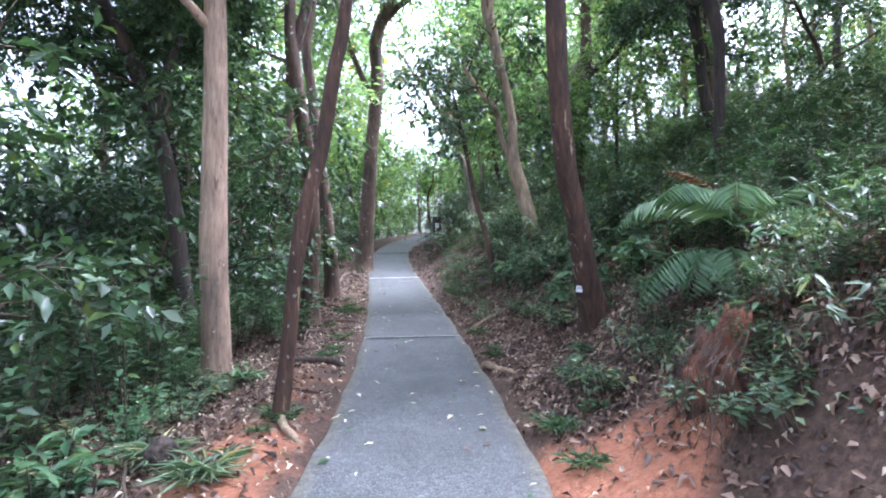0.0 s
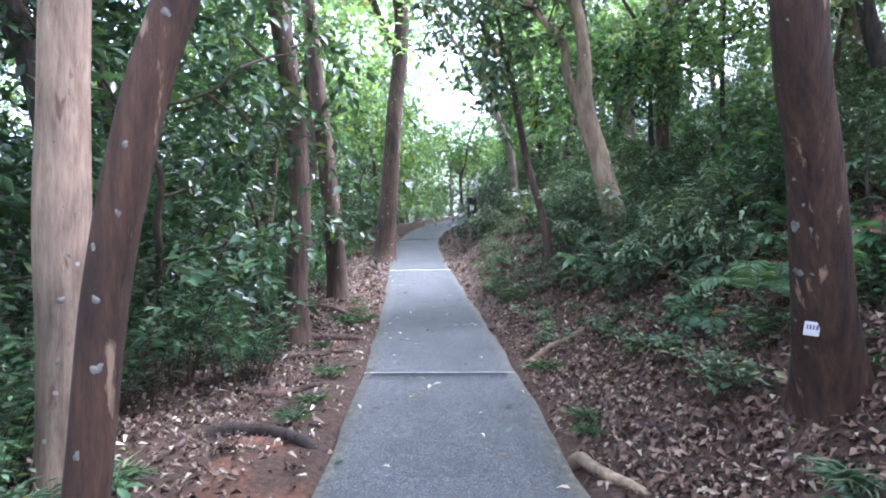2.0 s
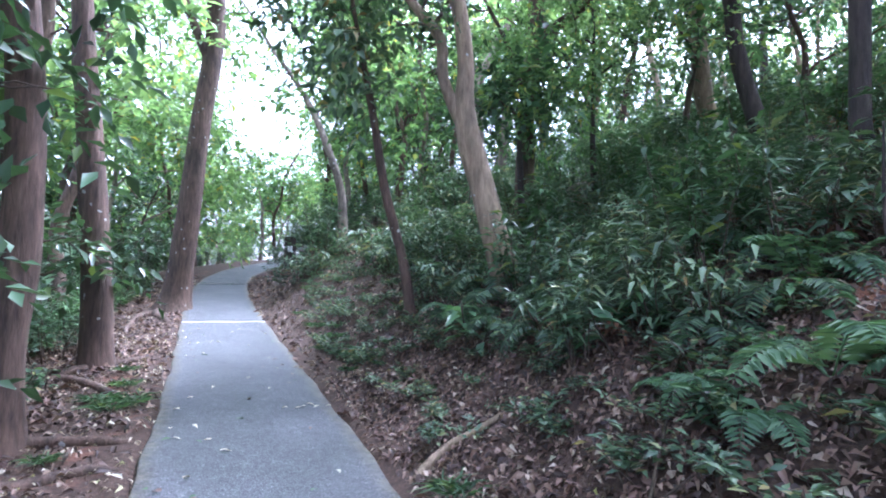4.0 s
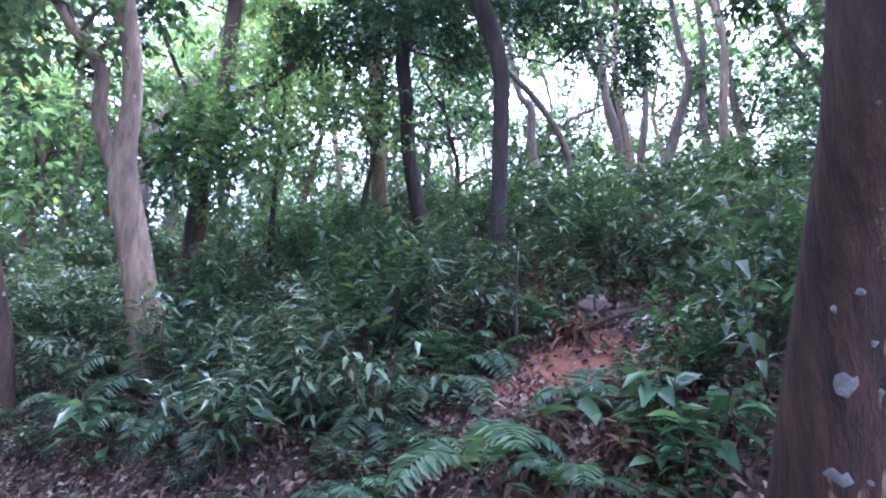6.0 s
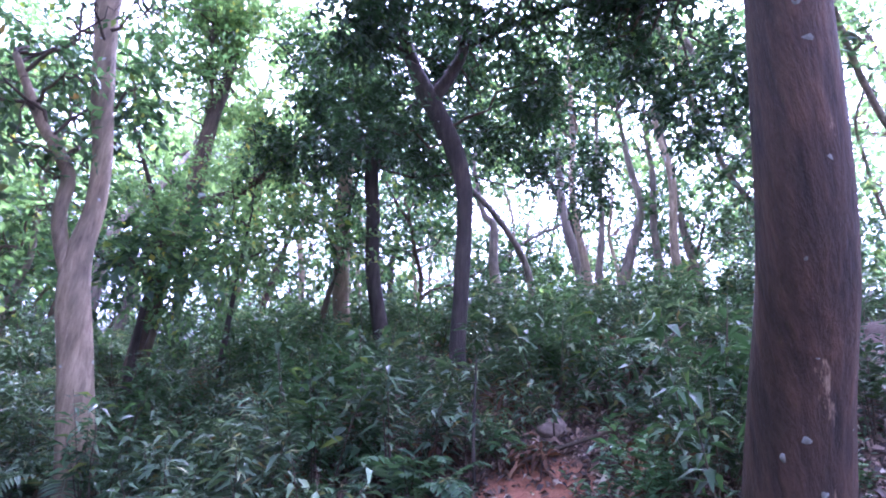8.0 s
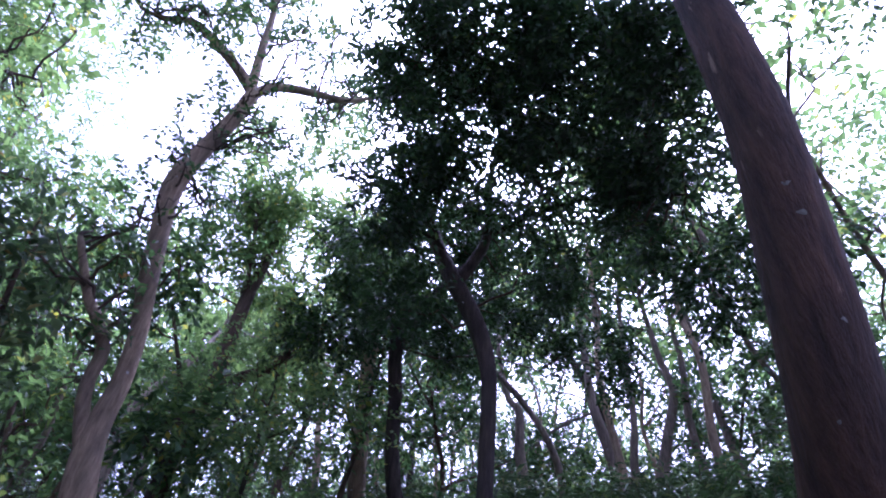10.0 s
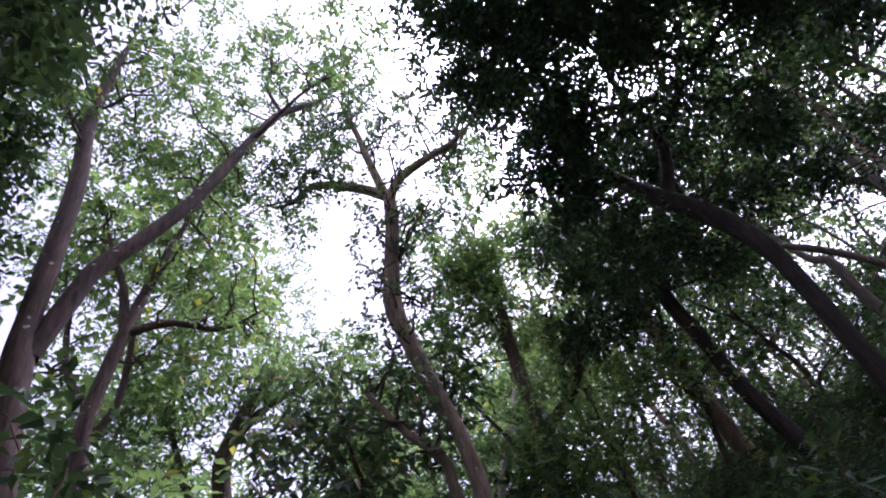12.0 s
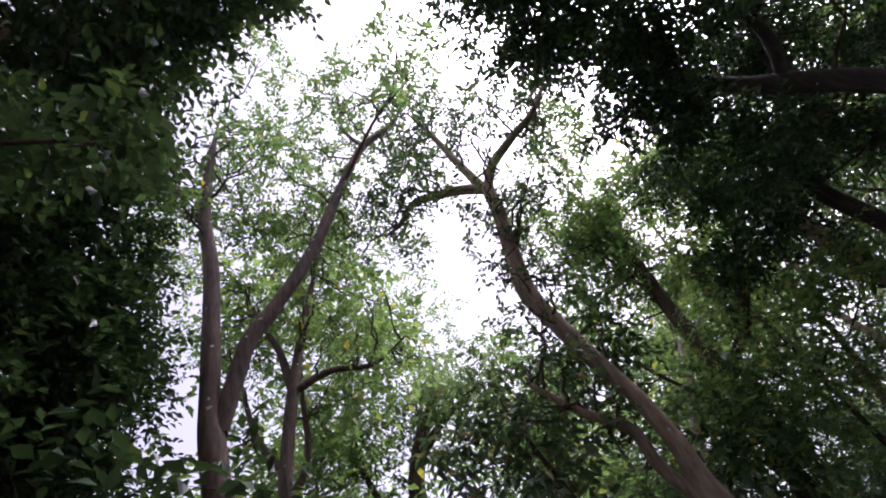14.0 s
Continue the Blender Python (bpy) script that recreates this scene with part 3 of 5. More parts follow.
tree("crooked_path_tree", "tall crooked tree leaning over the bend of the path", on_ground([
    (-2.4, 18.2, 0, 0.4), (-2.32, 18.23, 1.4, 0.29), (-2.15, 18.25, 3.32, 0.24), (-2.02, 18.28, 5.01, 0.215), (-1.86, 18.33, 6.39, 0.21), (-1.8, 18.36, 7.4, 0.205), (-1.84, 18.3, 8.36, 0.2), (-1.58, 18.34, 9.24, 0.19), (-1.23, 18.41, 10.01, 0.17), (-0.74, 18.5, 10.88, 0.12), (-0.47, 18.4, 12.17, 0.04)]),
    [[(-1.86, 18.33, 6.3, 0.12), (-2.5, 18.0, 7.8, 0.09), (-3.08, 17.8, 9.67, 0.05)], [(-1.69, 18.34, 8.95, 0.13), (-0.89, 18.1, 9.62, 0.1), (0.3, 17.6, 10, 0.05)]],
    [(-1.17, 18, 10.81, 1.3), (-2.96, 17.61, 10.05, 1.3), (0.6, 17, 9.99, 1.2), (-2.14, 16.81, 11.41, 1.2), (1.57, 18.4, 9, 1), (-4.18, 18.41, 9.29, 1.1)], BARK_BROWN, LEAF_LIGHT, 330, 0.13, shoots=5)
BANK_TREE_LINE = on_ground([
    (1.68, 5.66, 0, 0.175), (1.62, 5.6, 0.7, 0.148), (1.54, 5.51, 1.05, 0.134), (1.47, 5.43, 1.4, 0.122), (1.4, 5.35, 1.75, 0.114), (1.3, 5.26, 2.1, 0.109), (1.24, 5.19, 2.6, 0.105), (1.2, 5.14, 3.1, 0.103), (1.19, 5.13, 3.8, 0.1), (1.19, 5.12, 4.6, 0.098), (1.19, 5.1, 6, 0.088), (1.25, 5, 8, 0.06)])
bank_tree = tree("bank_tree", "large reddish brown tree trunk with white lichen patches", BANK_TREE_LINE,
    [[(1.2, 5.15, 5.4, 0.06), (2.0, 4.8, 6.8, 0.04), (2.6, 4.4, 7.8, 0.02)], [(1.2, 5.1, 5.8, 0.05), (0.6, 4.2, 7.2, 0.02)]],
    [(1.5, 4.6, 8.6, 0.9), (2.6, 4.4, 8.0, 0.8), (0.6, 4.0, 7.6, 0.8), (2.2, 3.4, 8.4, 0.9), (3.2, 3.6, 7.4, 0.8)], BARK_RED, LEAF_MID, 700, 0.09, sides=20)
tree("fork_tree", "tan trunk forking low into two pale stems on the bank", on_ground([
    (2.02, 10.54, 0, 0.18), (1.9, 10.58, 1.74, 0.15), (1.79, 10.62, 2.18, 0.141), (1.72, 10.66, 2.49, 0.138), (1.58, 10.7, 3, 0.131), (1.53, 10.72, 3.4, 0.11), (1.54, 10.72, 3.84, 0.088), (1.48, 10.75, 4.39, 0.088), (1.35, 10.79, 4.94, 0.1), (1.2, 10.86, 5.76, 0.11), (1.11, 10.89, 6.39, 0.128), (1.21, 10.85, 7.16, 0.115), (1.35, 10.8, 7.98, 0.112), (1.41, 10.77, 8.65, 0.105)]),
    [[(1.54, 10.72, 3.12, 0.085), (1.38, 10.78, 3.46, 0.066), (1.3, 10.81, 3.75, 0.06), (1.28, 10.82, 4.1, 0.058), (1.13, 10.88, 4.36, 0.058), (0.94, 10.95, 4.61, 0.05), (0.61, 11.05, 5.19, 0.03)],
     [(1.41, 10.77, 8.6, 0.085), (1.65, 10.69, 9.01, 0.08), (2.18, 10.47, 9.3, 0.07), (2.66, 10.28, 9.52, 0.05), (3.25, 10.03, 10.2, 0.015)],
     [(1.39, 10.77, 8.6, 0.09), (0.96, 10.96, 9.09, 0.085), (0.31, 11.23, 9.54, 0.065), (-0.05, 11.38, 9.32, 0.045), (-0.35, 11.5, 9.27, 0.015)],
     [(1.35, 10.8, 8.7, 0.08), (1.24, 10.84, 9.6, 0.07), (1.12, 10.9, 10.84, 0.055), (0.93, 10.97, 12.18, 0.02)], [(1.15, 10.88, 6.44, 0.035), (0.91, 10.95, 6.83, 0.012)]],
    [(-0.25, 11.4, 9.65, 0.5), (0.53, 10.6, 10.08, 0.5), (1.39, 9.9, 9.65, 0.35), (0.23, 10.5, 8.94, 0.4), (-0.16, 11.6, 8.98, 0.4), (3.16, 10.03, 10.29, 0.5), (0.93, 10.89, 12.08, 0.7), (1.89, 10.31, 10.27, 0.4), (0.54, 11.19, 11.06, 0.5)], BARK_TAN, LEAF_MID, 330, 0.1, shoots=6)
tree("broadleaf_sapling", "slender sapling with drooping large dark leaves", on_ground([
    (1.2, 11.62, 0, 0.066), (1.11, 11.65, 1.57, 0.06), (1, 11.68, 2.03, 0.056), (0.85, 11.72, 2.6, 0.054), (0.71, 11.76, 3.43, 0.048), (0.55, 11.81, 4.27, 0.036), (0.3, 11.8, 5.49, 0.015)]),
    [], [(0.15, 11.7, 5.88, 0.5), (0.39, 11.9, 5.19, 0.6), (-0.1, 11.8, 4.91, 0.5), (0.88, 11.8, 5.58, 0.42), (-0.49, 11.8, 5.4, 0.42), (0.62, 11.5, 4.21, 0.5), (0.23, 11.6, 4.41, 0.5), (0.71, 11.6, 3.63, 0.35)],
    BARK_BROWN, LEAF_SHRUB, 230, 0.17, 0.42, flare=0.2, shape=BLADE, twig=0.012)
tree("dark_hill_tree", "dark crooked tree with a dense dark crown on the bank", on_ground([
    (4.68, 8.44, 0, 0.11), (4.56, 8.63, 2.7, 0.09), (4.56, 8.62, 3.59, 0.085), (4.56, 8.6, 4.27, 0.088), (4.56, 8.62, 4.85, 0.097), (4.46, 8.75, 5.48, 0.115), (4.29, 9, 6.14, 0.118), (4.15, 9.17, 6.63, 0.098), (4.04, 9.35, 7.3, 0.085), (3.97, 9.46, 7.88, 0.075), (3.84, 9.56, 9.14, 0.03)]),
    [[(4.3, 8.98, 6.14, 0.085), (4.44, 8.79, 6.55, 0.078), (4.53, 8.64, 7.1, 0.072), (4.55, 8.62, 8.37, 0.05), (4.73, 8.35, 9.54, 0.02)], [(4.53, 8.64, 7.01, 0.04), (4.84, 7.33, 7.22, 0.03), (5.17, 6.07, 6.86, 0.015)], [(3.99, 9.42, 7.69, 0.04), (3.34, 8.56, 8.14, 0.03), (2.55, 7.85, 8.47, 0.015)], [(4.09, 9.27, 6.91, 0.035), (3.34, 9.25, 6.71, 0.015)]],
    [(2.85, 9.34, 6.51, 0.54), (3.84, 9.56, 5.65, 0.47), (4.24, 7.61, 7.2, 0.74), (4.74, 7.72, 6.14, 0.47), (3.54, 7.79, 7.56, 0.91), (2.36, 8.34, 8.38, 0.89), (2.84, 7.28, 8.57, 1.07), (3.75, 6.53, 8.35, 1.07), (4.07, 5.86, 7.71, 0.83), (4.97, 5.97, 7.15, 0.74), (5.48, 5.77, 5.98, 0.7), (5.56, 6.24, 5.72, 0.47), (3.14, 8.95, 7.18, 0.6), (3.34, 7.1, 7.74, 0.7), (4.55, 6.74, 7.61, 0.7), (3.16, 6.33, 8.7, 0.8), (2.15, 7.64, 8.81, 0.7), (5.35, 7.05, 7.04, 0.6)],
    BARK_DARK, LEAF_DARK, 1150, 0.1, shoots=3)
tree("arched_hill_tree", "dark trunk arching over behind the dark tree", on_ground([
    (5.6, 10.62, 0, 0.13), (5.39, 10.83, 4.47, 0.106), (5.33, 10.88, 5.43, 0.108), (5.27, 10.94, 6.07, 0.118), (5.28, 10.93, 6.53, 0.13), (5.45, 10.76, 7.09, 0.118), (5.69, 10.51, 7.53, 0.1), (6.02, 10.2, 8.21, 0.07), (6.32, 9.91, 9.19, 0.03)]),
    [[(5.27, 10.94, 6.31, 0.05), (4.93, 11.26, 7.62, 0.02)]], [(6.22, 9.91, 9.28, 0.9), (4.93, 11.36, 8.01, 0.8), (5.53, 10.48, 8.79, 0.8), (6.82, 10.51, 8.41, 0.8), (5.6, 10.8, 6.4, 0.9), (4.73, 11.56, 6.64, 0.8), (6.13, 8.92, 6.84, 0.7), (7.21, 8.41, 6.21, 0.7)], BARK_DARK, LEAF_DARK, 1100, 0.1)
tree("pale_hill_tree", "straight pale trunk on the wooded slope", on_ground([
    (6.82, 12.66, 0, 0.18), (6.63, 12.82, 4.63, 0.16), (6.55, 12.89, 5.94, 0.16), (6.48, 12.95, 7.3, 0.15), (6.46, 12.95, 8.42, 0.13), (6.32, 13.07, 10.77, 0.04)]),
    [[(6.48, 12.95, 7.4, 0.05), (7.51, 12.4, 8.81, 0.02)]], [(6.52, 13.07, 10.77, 0.9), (7.61, 12.3, 9.3, 0.8), (5.92, 12.67, 9.59, 0.8)], BARK_TAN, LEAF_LIGHT, 500, 0.12)
tree("spreading_hill_tree", "brown tree with a long low curving limb", on_ground([
    (3.6, 13.7, 0, 0.15), (3.62, 13.71, 3.6, 0.125), (3.67, 13.69, 4.21, 0.13), (3.76, 13.63, 5.12, 0.138), (3.81, 13.62, 5.84, 0.15), (3.82, 13.61, 6.64, 0.14), (3.84, 13.6, 7.54, 0.12), (3.91, 13.56, 8.4, 0.1), (3.85, 13.62, 10.74, 0.03)]),
    [[(3.81, 13.61, 5.72, 0.1), (4.17, 13.42, 5.95, 0.098), (4.49, 13.24, 6.21, 0.094), (4.89, 13.03, 6.87, 0.085), (5.2, 12.87, 7.42, 0.07), (5.62, 12.66, 8.32, 0.03)], [(3.84, 13.6, 7.24, 0.05), (3.26, 13.22, 8.99, 0.02)]],
    [(2.97, 13.01, 10.06, 0.89), (4.05, 13.23, 9.47, 1), (3.65, 14.02, 8.9, 0.89), (3.46, 11.92, 10.73, 0.66), (2.86, 14.61, 8.5, 0.55), (4.63, 14.04, 8.42, 0.66), (5.72, 12.56, 8.41, 0.6)], BARK_BROWN, LEAF_LIGHT, 750, 0.11, shoots=4)
for x, y, h, blobs in ((4.2, 12.4, 5.5, [(4.0, 12.6, 5.3, 1.0), (3.4, 11.7, 4.4, 0.8), (4.8, 11.6, 4.9, 0.9), (4.4, 12.9, 6.3, 0.8)]), (3.1, 12.6, 4.4, [(3.2, 12.0, 3.9, 0.8), (2.7, 12.8, 4.6, 0.8), (3.5, 12.9, 5.2, 0.7)])):
    tree("bank_understorey_tree", "bushy green young tree on the upper bank", on_ground([(x, y, 0, 0.06), (x + 0.05, y, 2.2, 0.05), (x - 0.1, y - 0.1, 3.6, 0.04), (x, y, h, 0.015)]), [], blobs, BARK_DARK, LEAF_LIGHT, 380, 0.1, flare=0.2)
tree("slope_understorey_tree", "dark leafy young tree on the falling slope", on_ground([(-4.5, 9.6, 0, 0.07), (-4.45, 9.6, 2.5, 0.06), (-4.6, 9.5, 4.2, 0.045), (-4.4, 9.2, 6.0, 0.015)]), [],
     [(-4.6, 9.4, 5.4, 0.9), (-3.8, 9.4, 5.0, 0.7), (-5.2, 10.4, 5.6, 0.9), (-4.4, 8.8, 6.3, 0.8), (-4.9, 9.9, 4.3, 0.8), (-5.4, 9.0, 6.2, 0.8)], BARK_DARK, LEAF_DARK, 1000, 0.09, flare=0.2)
FAR_GROUP = "thin crooked trees on the ridge"
FAR_LABEL = "thin crooked pale tree on the ridge against the sky"
for pts, r in (([(10.84, 9.3, 0), (10.71, 9.65, 5.33), (10.61, 9.86, 6.43), (10.52, 10.05, 7.4), (10.5, 10.1, 8.73), (10.47, 10.2, 10.11), (10.32, 10.37, 12.27)], 0.165),
               ([(10.85, 9.25, 0), (10.78, 9.45, 5.61), (10.85, 9.31, 7.05), (10.86, 9.27, 9.07), (10.88, 9.21, 10.27), (11.03, 8.89, 11.69)], 0.105),
               ([(11.0, 8.9, 0), (10.95, 9.07, 5.22), (11.06, 8.78, 6.47), (11.19, 8.5, 7.53), (11.13, 8.64, 8.55), (11.07, 8.77, 10.2), (11.03, 8.83, 11.99)], 0.14),
               ([(11.33, 8.06, 0), (11.27, 8.31, 6.57), (11.31, 8.21, 8.34), (11.29, 8.25, 9.4), (11.34, 8.11, 11.4)], 0.105),
               ([(11.6, 7.4, 0), (11.48, 7.8, 7.29), (11.48, 7.83, 8.44), (11.43, 7.91, 9.54), (11.35, 8.02, 11.41)], 0.1),
               ([(10.1, 11.2, 0), (9.92, 11.53, 6.14), (9.91, 11.54, 7.26), (9.81, 11.79, 7.72), (9.68, 11.97, 9.15), (9.81, 11.74, 10.79)], 0.135)):
    k = len(pts) - 1
    line = [(x, y, z, r * (1 - 0.75 * i / k)) for i, (x, y, z) in enumerate(pts)]
    tx, ty, tz = pts[-1]
    mx, my, mz = pts[-2]
    tree("ridge_tree", FAR_LABEL, on_ground(line), [[(mx, my, mz, r * 0.5), (mx + 0.5, my - 0.7, mz + 1.2, r * 0.3), (mx + 0.6, my - 1.5, mz + 2.4, 0.02)]],
         [(tx, ty, tz + 0.3, 0.7), (mx + 0.6, my - 1.5, mz + 2.5, 0.6), (tx - 0.7, ty + 0.6, tz - 0.6, 0.5)], BARK_GREY, LEAF_LIGHT, 330, 0.12, sides=9, flare=0.2, group=FAR_GROUP, shoots=4)


LICHEN, _nt, _b = material("grey_lichen", 0.95)
_nt.links.new(ramp(_nt, noise_node(_nt, 60, 5), [(0.3, (0.120, 0.120, 0.099)), (0.55, (0.17, 0.172, 0.15)), (0.75, (0.29, 0.29, 0.262))]), _b.inputs["Base Color"])


def lichens(root, line, spots):
    """Thin uneven crusts that sit on a trunk: height, compass turn in degrees, radius."""
    fine = smooth_line(line, 80)
    base = np.array(line[0][:3])
    for z, turn, size in spots:
        c = np.array([np.interp(z, fine[:, 2], fine[:, k]) for k in (0, 1, 3)])
        out = np.array([math.cos(radians(turn)), math.sin(radians(turn)), 0.0])
        side = np.array([-out[1], out[0], 0.0])
        n = 12
        a = np.linspace(0, 2 * np.pi, n, endpoint=False)
        rad = 0.8 * size * (1 + 0.22 * np.sin(2 * a + z * 7) + 0.16 * np.sin(3 * a + z * 13 + turn) + rng.normal(0, 0.14, n))
        mid = np.array([c[0], c[1], z])
        ring = []
        for k, lift in ((1.0, -0.003), (0.8, 0.002)):
            off = rad * k
            phi = off * np.cos(a) / c[2]
            v = mid + (c[2] * 0.982 + lift) * (np.cos(phi)[:, None] * out + np.sin(phi)[:, None] * side) + (off * np.sin(a) * 1.15)[:, None] * np.array([0, 0, 1.0])
            ring.append(v)
        top = mid + (c[2] * 0.982 + 0.003) * out
        v = np.vstack([*ring, top[None]])
        f = []
        for j in range(n):
            k = (j + 1) % n
            f += [(j, k, n + k), (j, n + k, n + j), (n + j, n + k, 2 * n)]
        part("lichen_patch", mesh_data("lichen_patch", v - base, f, LICHEN, True), root, "pale grey lichen crust")


lichens(bank_tree, BANK_TREE_LINE, [(1.05, 262, 0.045), (1.1, 285, 0.03), (1.2, 255, 0.03), (1.3, 275, 0.028), (1.36, 250, 0.022), (0.95, 250, 0.02), (0.82, 270, 0.026), (1.48, 268, 0.02), (1.7, 255, 0.02), (0.7, 256, 0.016),
                               (1.47, 190, 0.044), (1.26, 188, 0.036), (1.66, 196, 0.015), (1.55, 214, 0.016), (1.62, 172, 0.01), (1.84, 205, 0.02), (2.05, 188, 0.012), (2.3, 214, 0.024), (1.02, 180, 0.02), (1.25, 222, 0.024), (1.45, 226, 0.02), (2.62, 210, 0.03), (2.72, 198, 0.02), (0.9, 205, 0.02), (1.95, 226, 0.018)])
lichens(leaning_tree, LEAN_LINE, [(0.55, 290, 0.018), (0.8, 270, 0.015), (1.05, 300, 0.022), (1.25, 280, 0.02), (1.4, 255, 0.016), (1.5, 300, 0.014), (1.7, 285, 0.012), (2.1, 290, 0.018), (0.35, 280, 0.012), (2.5, 275, 0.014)])
lichens(pale_tree, PALE_LINE, [(1.1, 300, 0.024), (1.35, 320, 0.018), (0.75, 290, 0.022), (0.5, 315, 0.016), (1.6, 330, 0.016), (2.0, 290, 0.014)])


# ------------------------------------------------------------ the woods around, from a few grown shapes
def wild_tree(seed, height, lean, crown_r, bark_mat, leaf_mat, n_blob, leaf, per, low, crook=0.2, thick=1.0):
    """A crooked forest tree grown at the origin."""
    global rng
    keep, rng = rng, np.random.default_rng(seed)
    p, line = np.zeros(3), []
    way = np.array([lean * 0.2, lean * 0.1, 1.0])
    for i in range(8):
        line.append((*p, (0.0126 * thick * height) * (1 - 0.8 * i / 7) + 0.012))
        way = unit(way + rng.normal(0, crook, 3) * np.array([1, 1, 0.1]) * (i > 0))
        p = p + way * height / 7
    line[0] = (*line[0][:2], -0.3, line[0][3] * 1.3)
    limbs, blobs = [], []
    for k in range(n_blob):
        i = rng.integers(3 if not low else 1, 8)
        s = np.array(line[i][:3])
        ang = rng.uniform(0, 6.28)
        e = s + np.array([math.cos(ang), math.sin(ang), rng.uniform(0.1, 0.8)]) * crown_r * rng.uniform(0.35, 1.0)
        blobs.append((*e, crown_r * rng.uniform(0.26, 0.42)))
        if k < 5:
            limbs.append(bent(s, e, line[i][3] * 0.6, 0.012, 0.25, 5).tolist())
    blobs.append((*p, crown_r * 0.35))
    ob = tree("forest_tree" if not low else "understorey_tree", "crooked forest tree with grey-brown bark and green crown" if not low else "bushy young tree with dense small green leaves",
              line, limbs, blobs, bark_mat, leaf_mat, per, leaf, sides=8, flare=0.3, group="trees of the wood" if not low else "young trees under the canopy", twig=0.018)
    rng = keep
    return ob


talls = [wild_tree(11, 9.5, 1.0, 2.5, BARK_GREY, LEAF_MID, 15, 0.24, 62, False), wild_tree(12, 11.0, -1.2, 2.8, BARK_BROWN, LEAF_LIGHT, 15, 0.24, 58, False),
         wild_tree(13, 8.5, 0.4, 2.2, BARK_GREY, LEAF_LIGHT, 14, 0.23, 64, False), wild_tree(14, 10.0, 1.6, 2.6, BARK_TAN, LEAF_MID, 16, 0.24, 62, False), wild_tree(15, 12.0, -0.5, 2.4, BARK_DARK, LEAF_MID, 15, 0.24, 62, False)]
lows = [wild_tree(21, 3.2, 0.6, 1.6, TWIG, LEAF_DARK, 13, 0.16, 150, True), wild_tree(22, 4.4, -0.6, 1.8, BARK_BROWN, LEAF_MID, 14, 0.17, 140, True),
        wild_tree(23, 2.4, 0.2, 1.3, TWIG, LEAF_DARK, 12, 0.15, 165, True), wild_tree(24, 3.6, 1.0, 1.5, TWIG, LEAF_MID, 13, 0.17, 140, True)]
fars = [wild_tree(31, 5.5, 0.5, 2.2, BARK_GREY, LEAF_LIGHT, 13, 0.24, 75, True), wild_tree(32, 7.0, -0.8, 2.4, BARK_BROWN, LEAF_LIGHT, 14, 0.26, 62, True)]
thins = [wild_tree(26, 9.0, 1.5, 1.8, BARK_TAN, LEAF_LIGHT, 9, 0.18, 66, False, 0.26, 0.75), wild_tree(27, 8.0, -1.5, 1.6, BARK_GREY, LEAF_LIGHT, 8, 0.18, 66, False, 0.28, 0.65), wild_tree(28, 10.0, 0.8, 1.8, BARK_TAN, LEAF_MID, 9, 0.18, 66, False, 0.24, 0.6)]
for i, ob in enumerate(talls + lows + thins + fars):
    ob.location = (-14 - 3 * i, -16 - 2 * (i % 3), gz(-14 - 3 * i, -16 - 2 * (i % 3)))


def scatter(kinds, count, x0, x1, y0, y1, clear, apart, size=(0.85, 1.15), shade=()):
    """Copies at seeded random places, clear of the path and of one another."""
    put, tries = [], 0
    while len(put) < count and tries < count * 30:
        tries += 1
        x, y = rng.uniform(x0, x1), rng.uniform(y0, y1)
        d = x - float(path_x(y))
        if abs(d) < clear or any((x - a) ** 2 + (y - b) ** 2 < apart ** 2 for a, b in put):
            continue
        if any((x - a) ** 2 + (y - b) ** 2 < r * r for a, b, r in shade):
            continue
        put.append((x, y))
        s = rng.uniform(*size)
        m = Matrix.Translation((x, y, gz(x, y))) @ Matrix.Rotation(rng.uniform(0, 6.28), 4, "Z") @ Matrix.Scale(s, 4)
        copy_thing(kinds[rng.integers(len(kinds))], m)
    return put


OPEN = [(0, 5.4, 6.5), (4.7, 8.4, 2.2), (1.5, 10.7, 3.6), (5.5, 10.6, 1.8)]
rng = np.random.default_rng(5)
scatter(talls, 15, 9, 26, -6, 30, 6, 2.6, shade=OPEN + [(9, 8, 2.5)])
scatter(talls, 22, -26, -5, -8, 36, 4.6, 2.6, shade=OPEN)
scatter(talls, 16, -12, 12, 22, 46, 2.6, 2.4, shade=OPEN)
scatter(talls[1:3], 9, -8, 6, 13, 27, 2.6, 2.6, shade=OPEN)
# unseen trees behind the camera, added to close off light from that side
scatter(talls, 4, -8, 8, -16, -5, 2.6, 2.4)
scatter(lows[::2], 20, -7.5, -3.4, 2, 14, 2.6, 1.1, shade=[(-2.4, 5.6, 1.4), (-1.4, 4.3, 1.5), (-1.9, 4.2, 1.2), (-2.7, 6.0, 1.2), (-3.4, 7.4, 1.2)])
scatter(lows, 22, -16, -5, -3, 32, 2.6, 1.4, shade=[(-2.4, 5.6, 1.4), (-1.4, 4.3, 1.5), (-1.9, 4.2, 1.2), (-2.7, 6.0, 1.2), (-3.4, 7.4, 1.2), (0, 2, 3.4)])
scatter(thins, 36, 9, 22, 3, 24, 6, 1.1, shade=OPEN)
scatter(fars, 9, 16, 24, 2, 24, 6, 2.4, (0.7, 0.95), shade=OPEN)
scatter(lows[1::2], 18, 3, 18, 8.5, 34, 2.7, 1.5, shade=[(0.2, 5.4, 7.0), (4.7, 8.4, 1.4)])
scatter(lows, 10, -8, 8, 19, 40, 2.1, 1.3)
scatter(fars, 30, -14, 9, 21, 48, 2.3, 1.7, (0.85, 1.25))
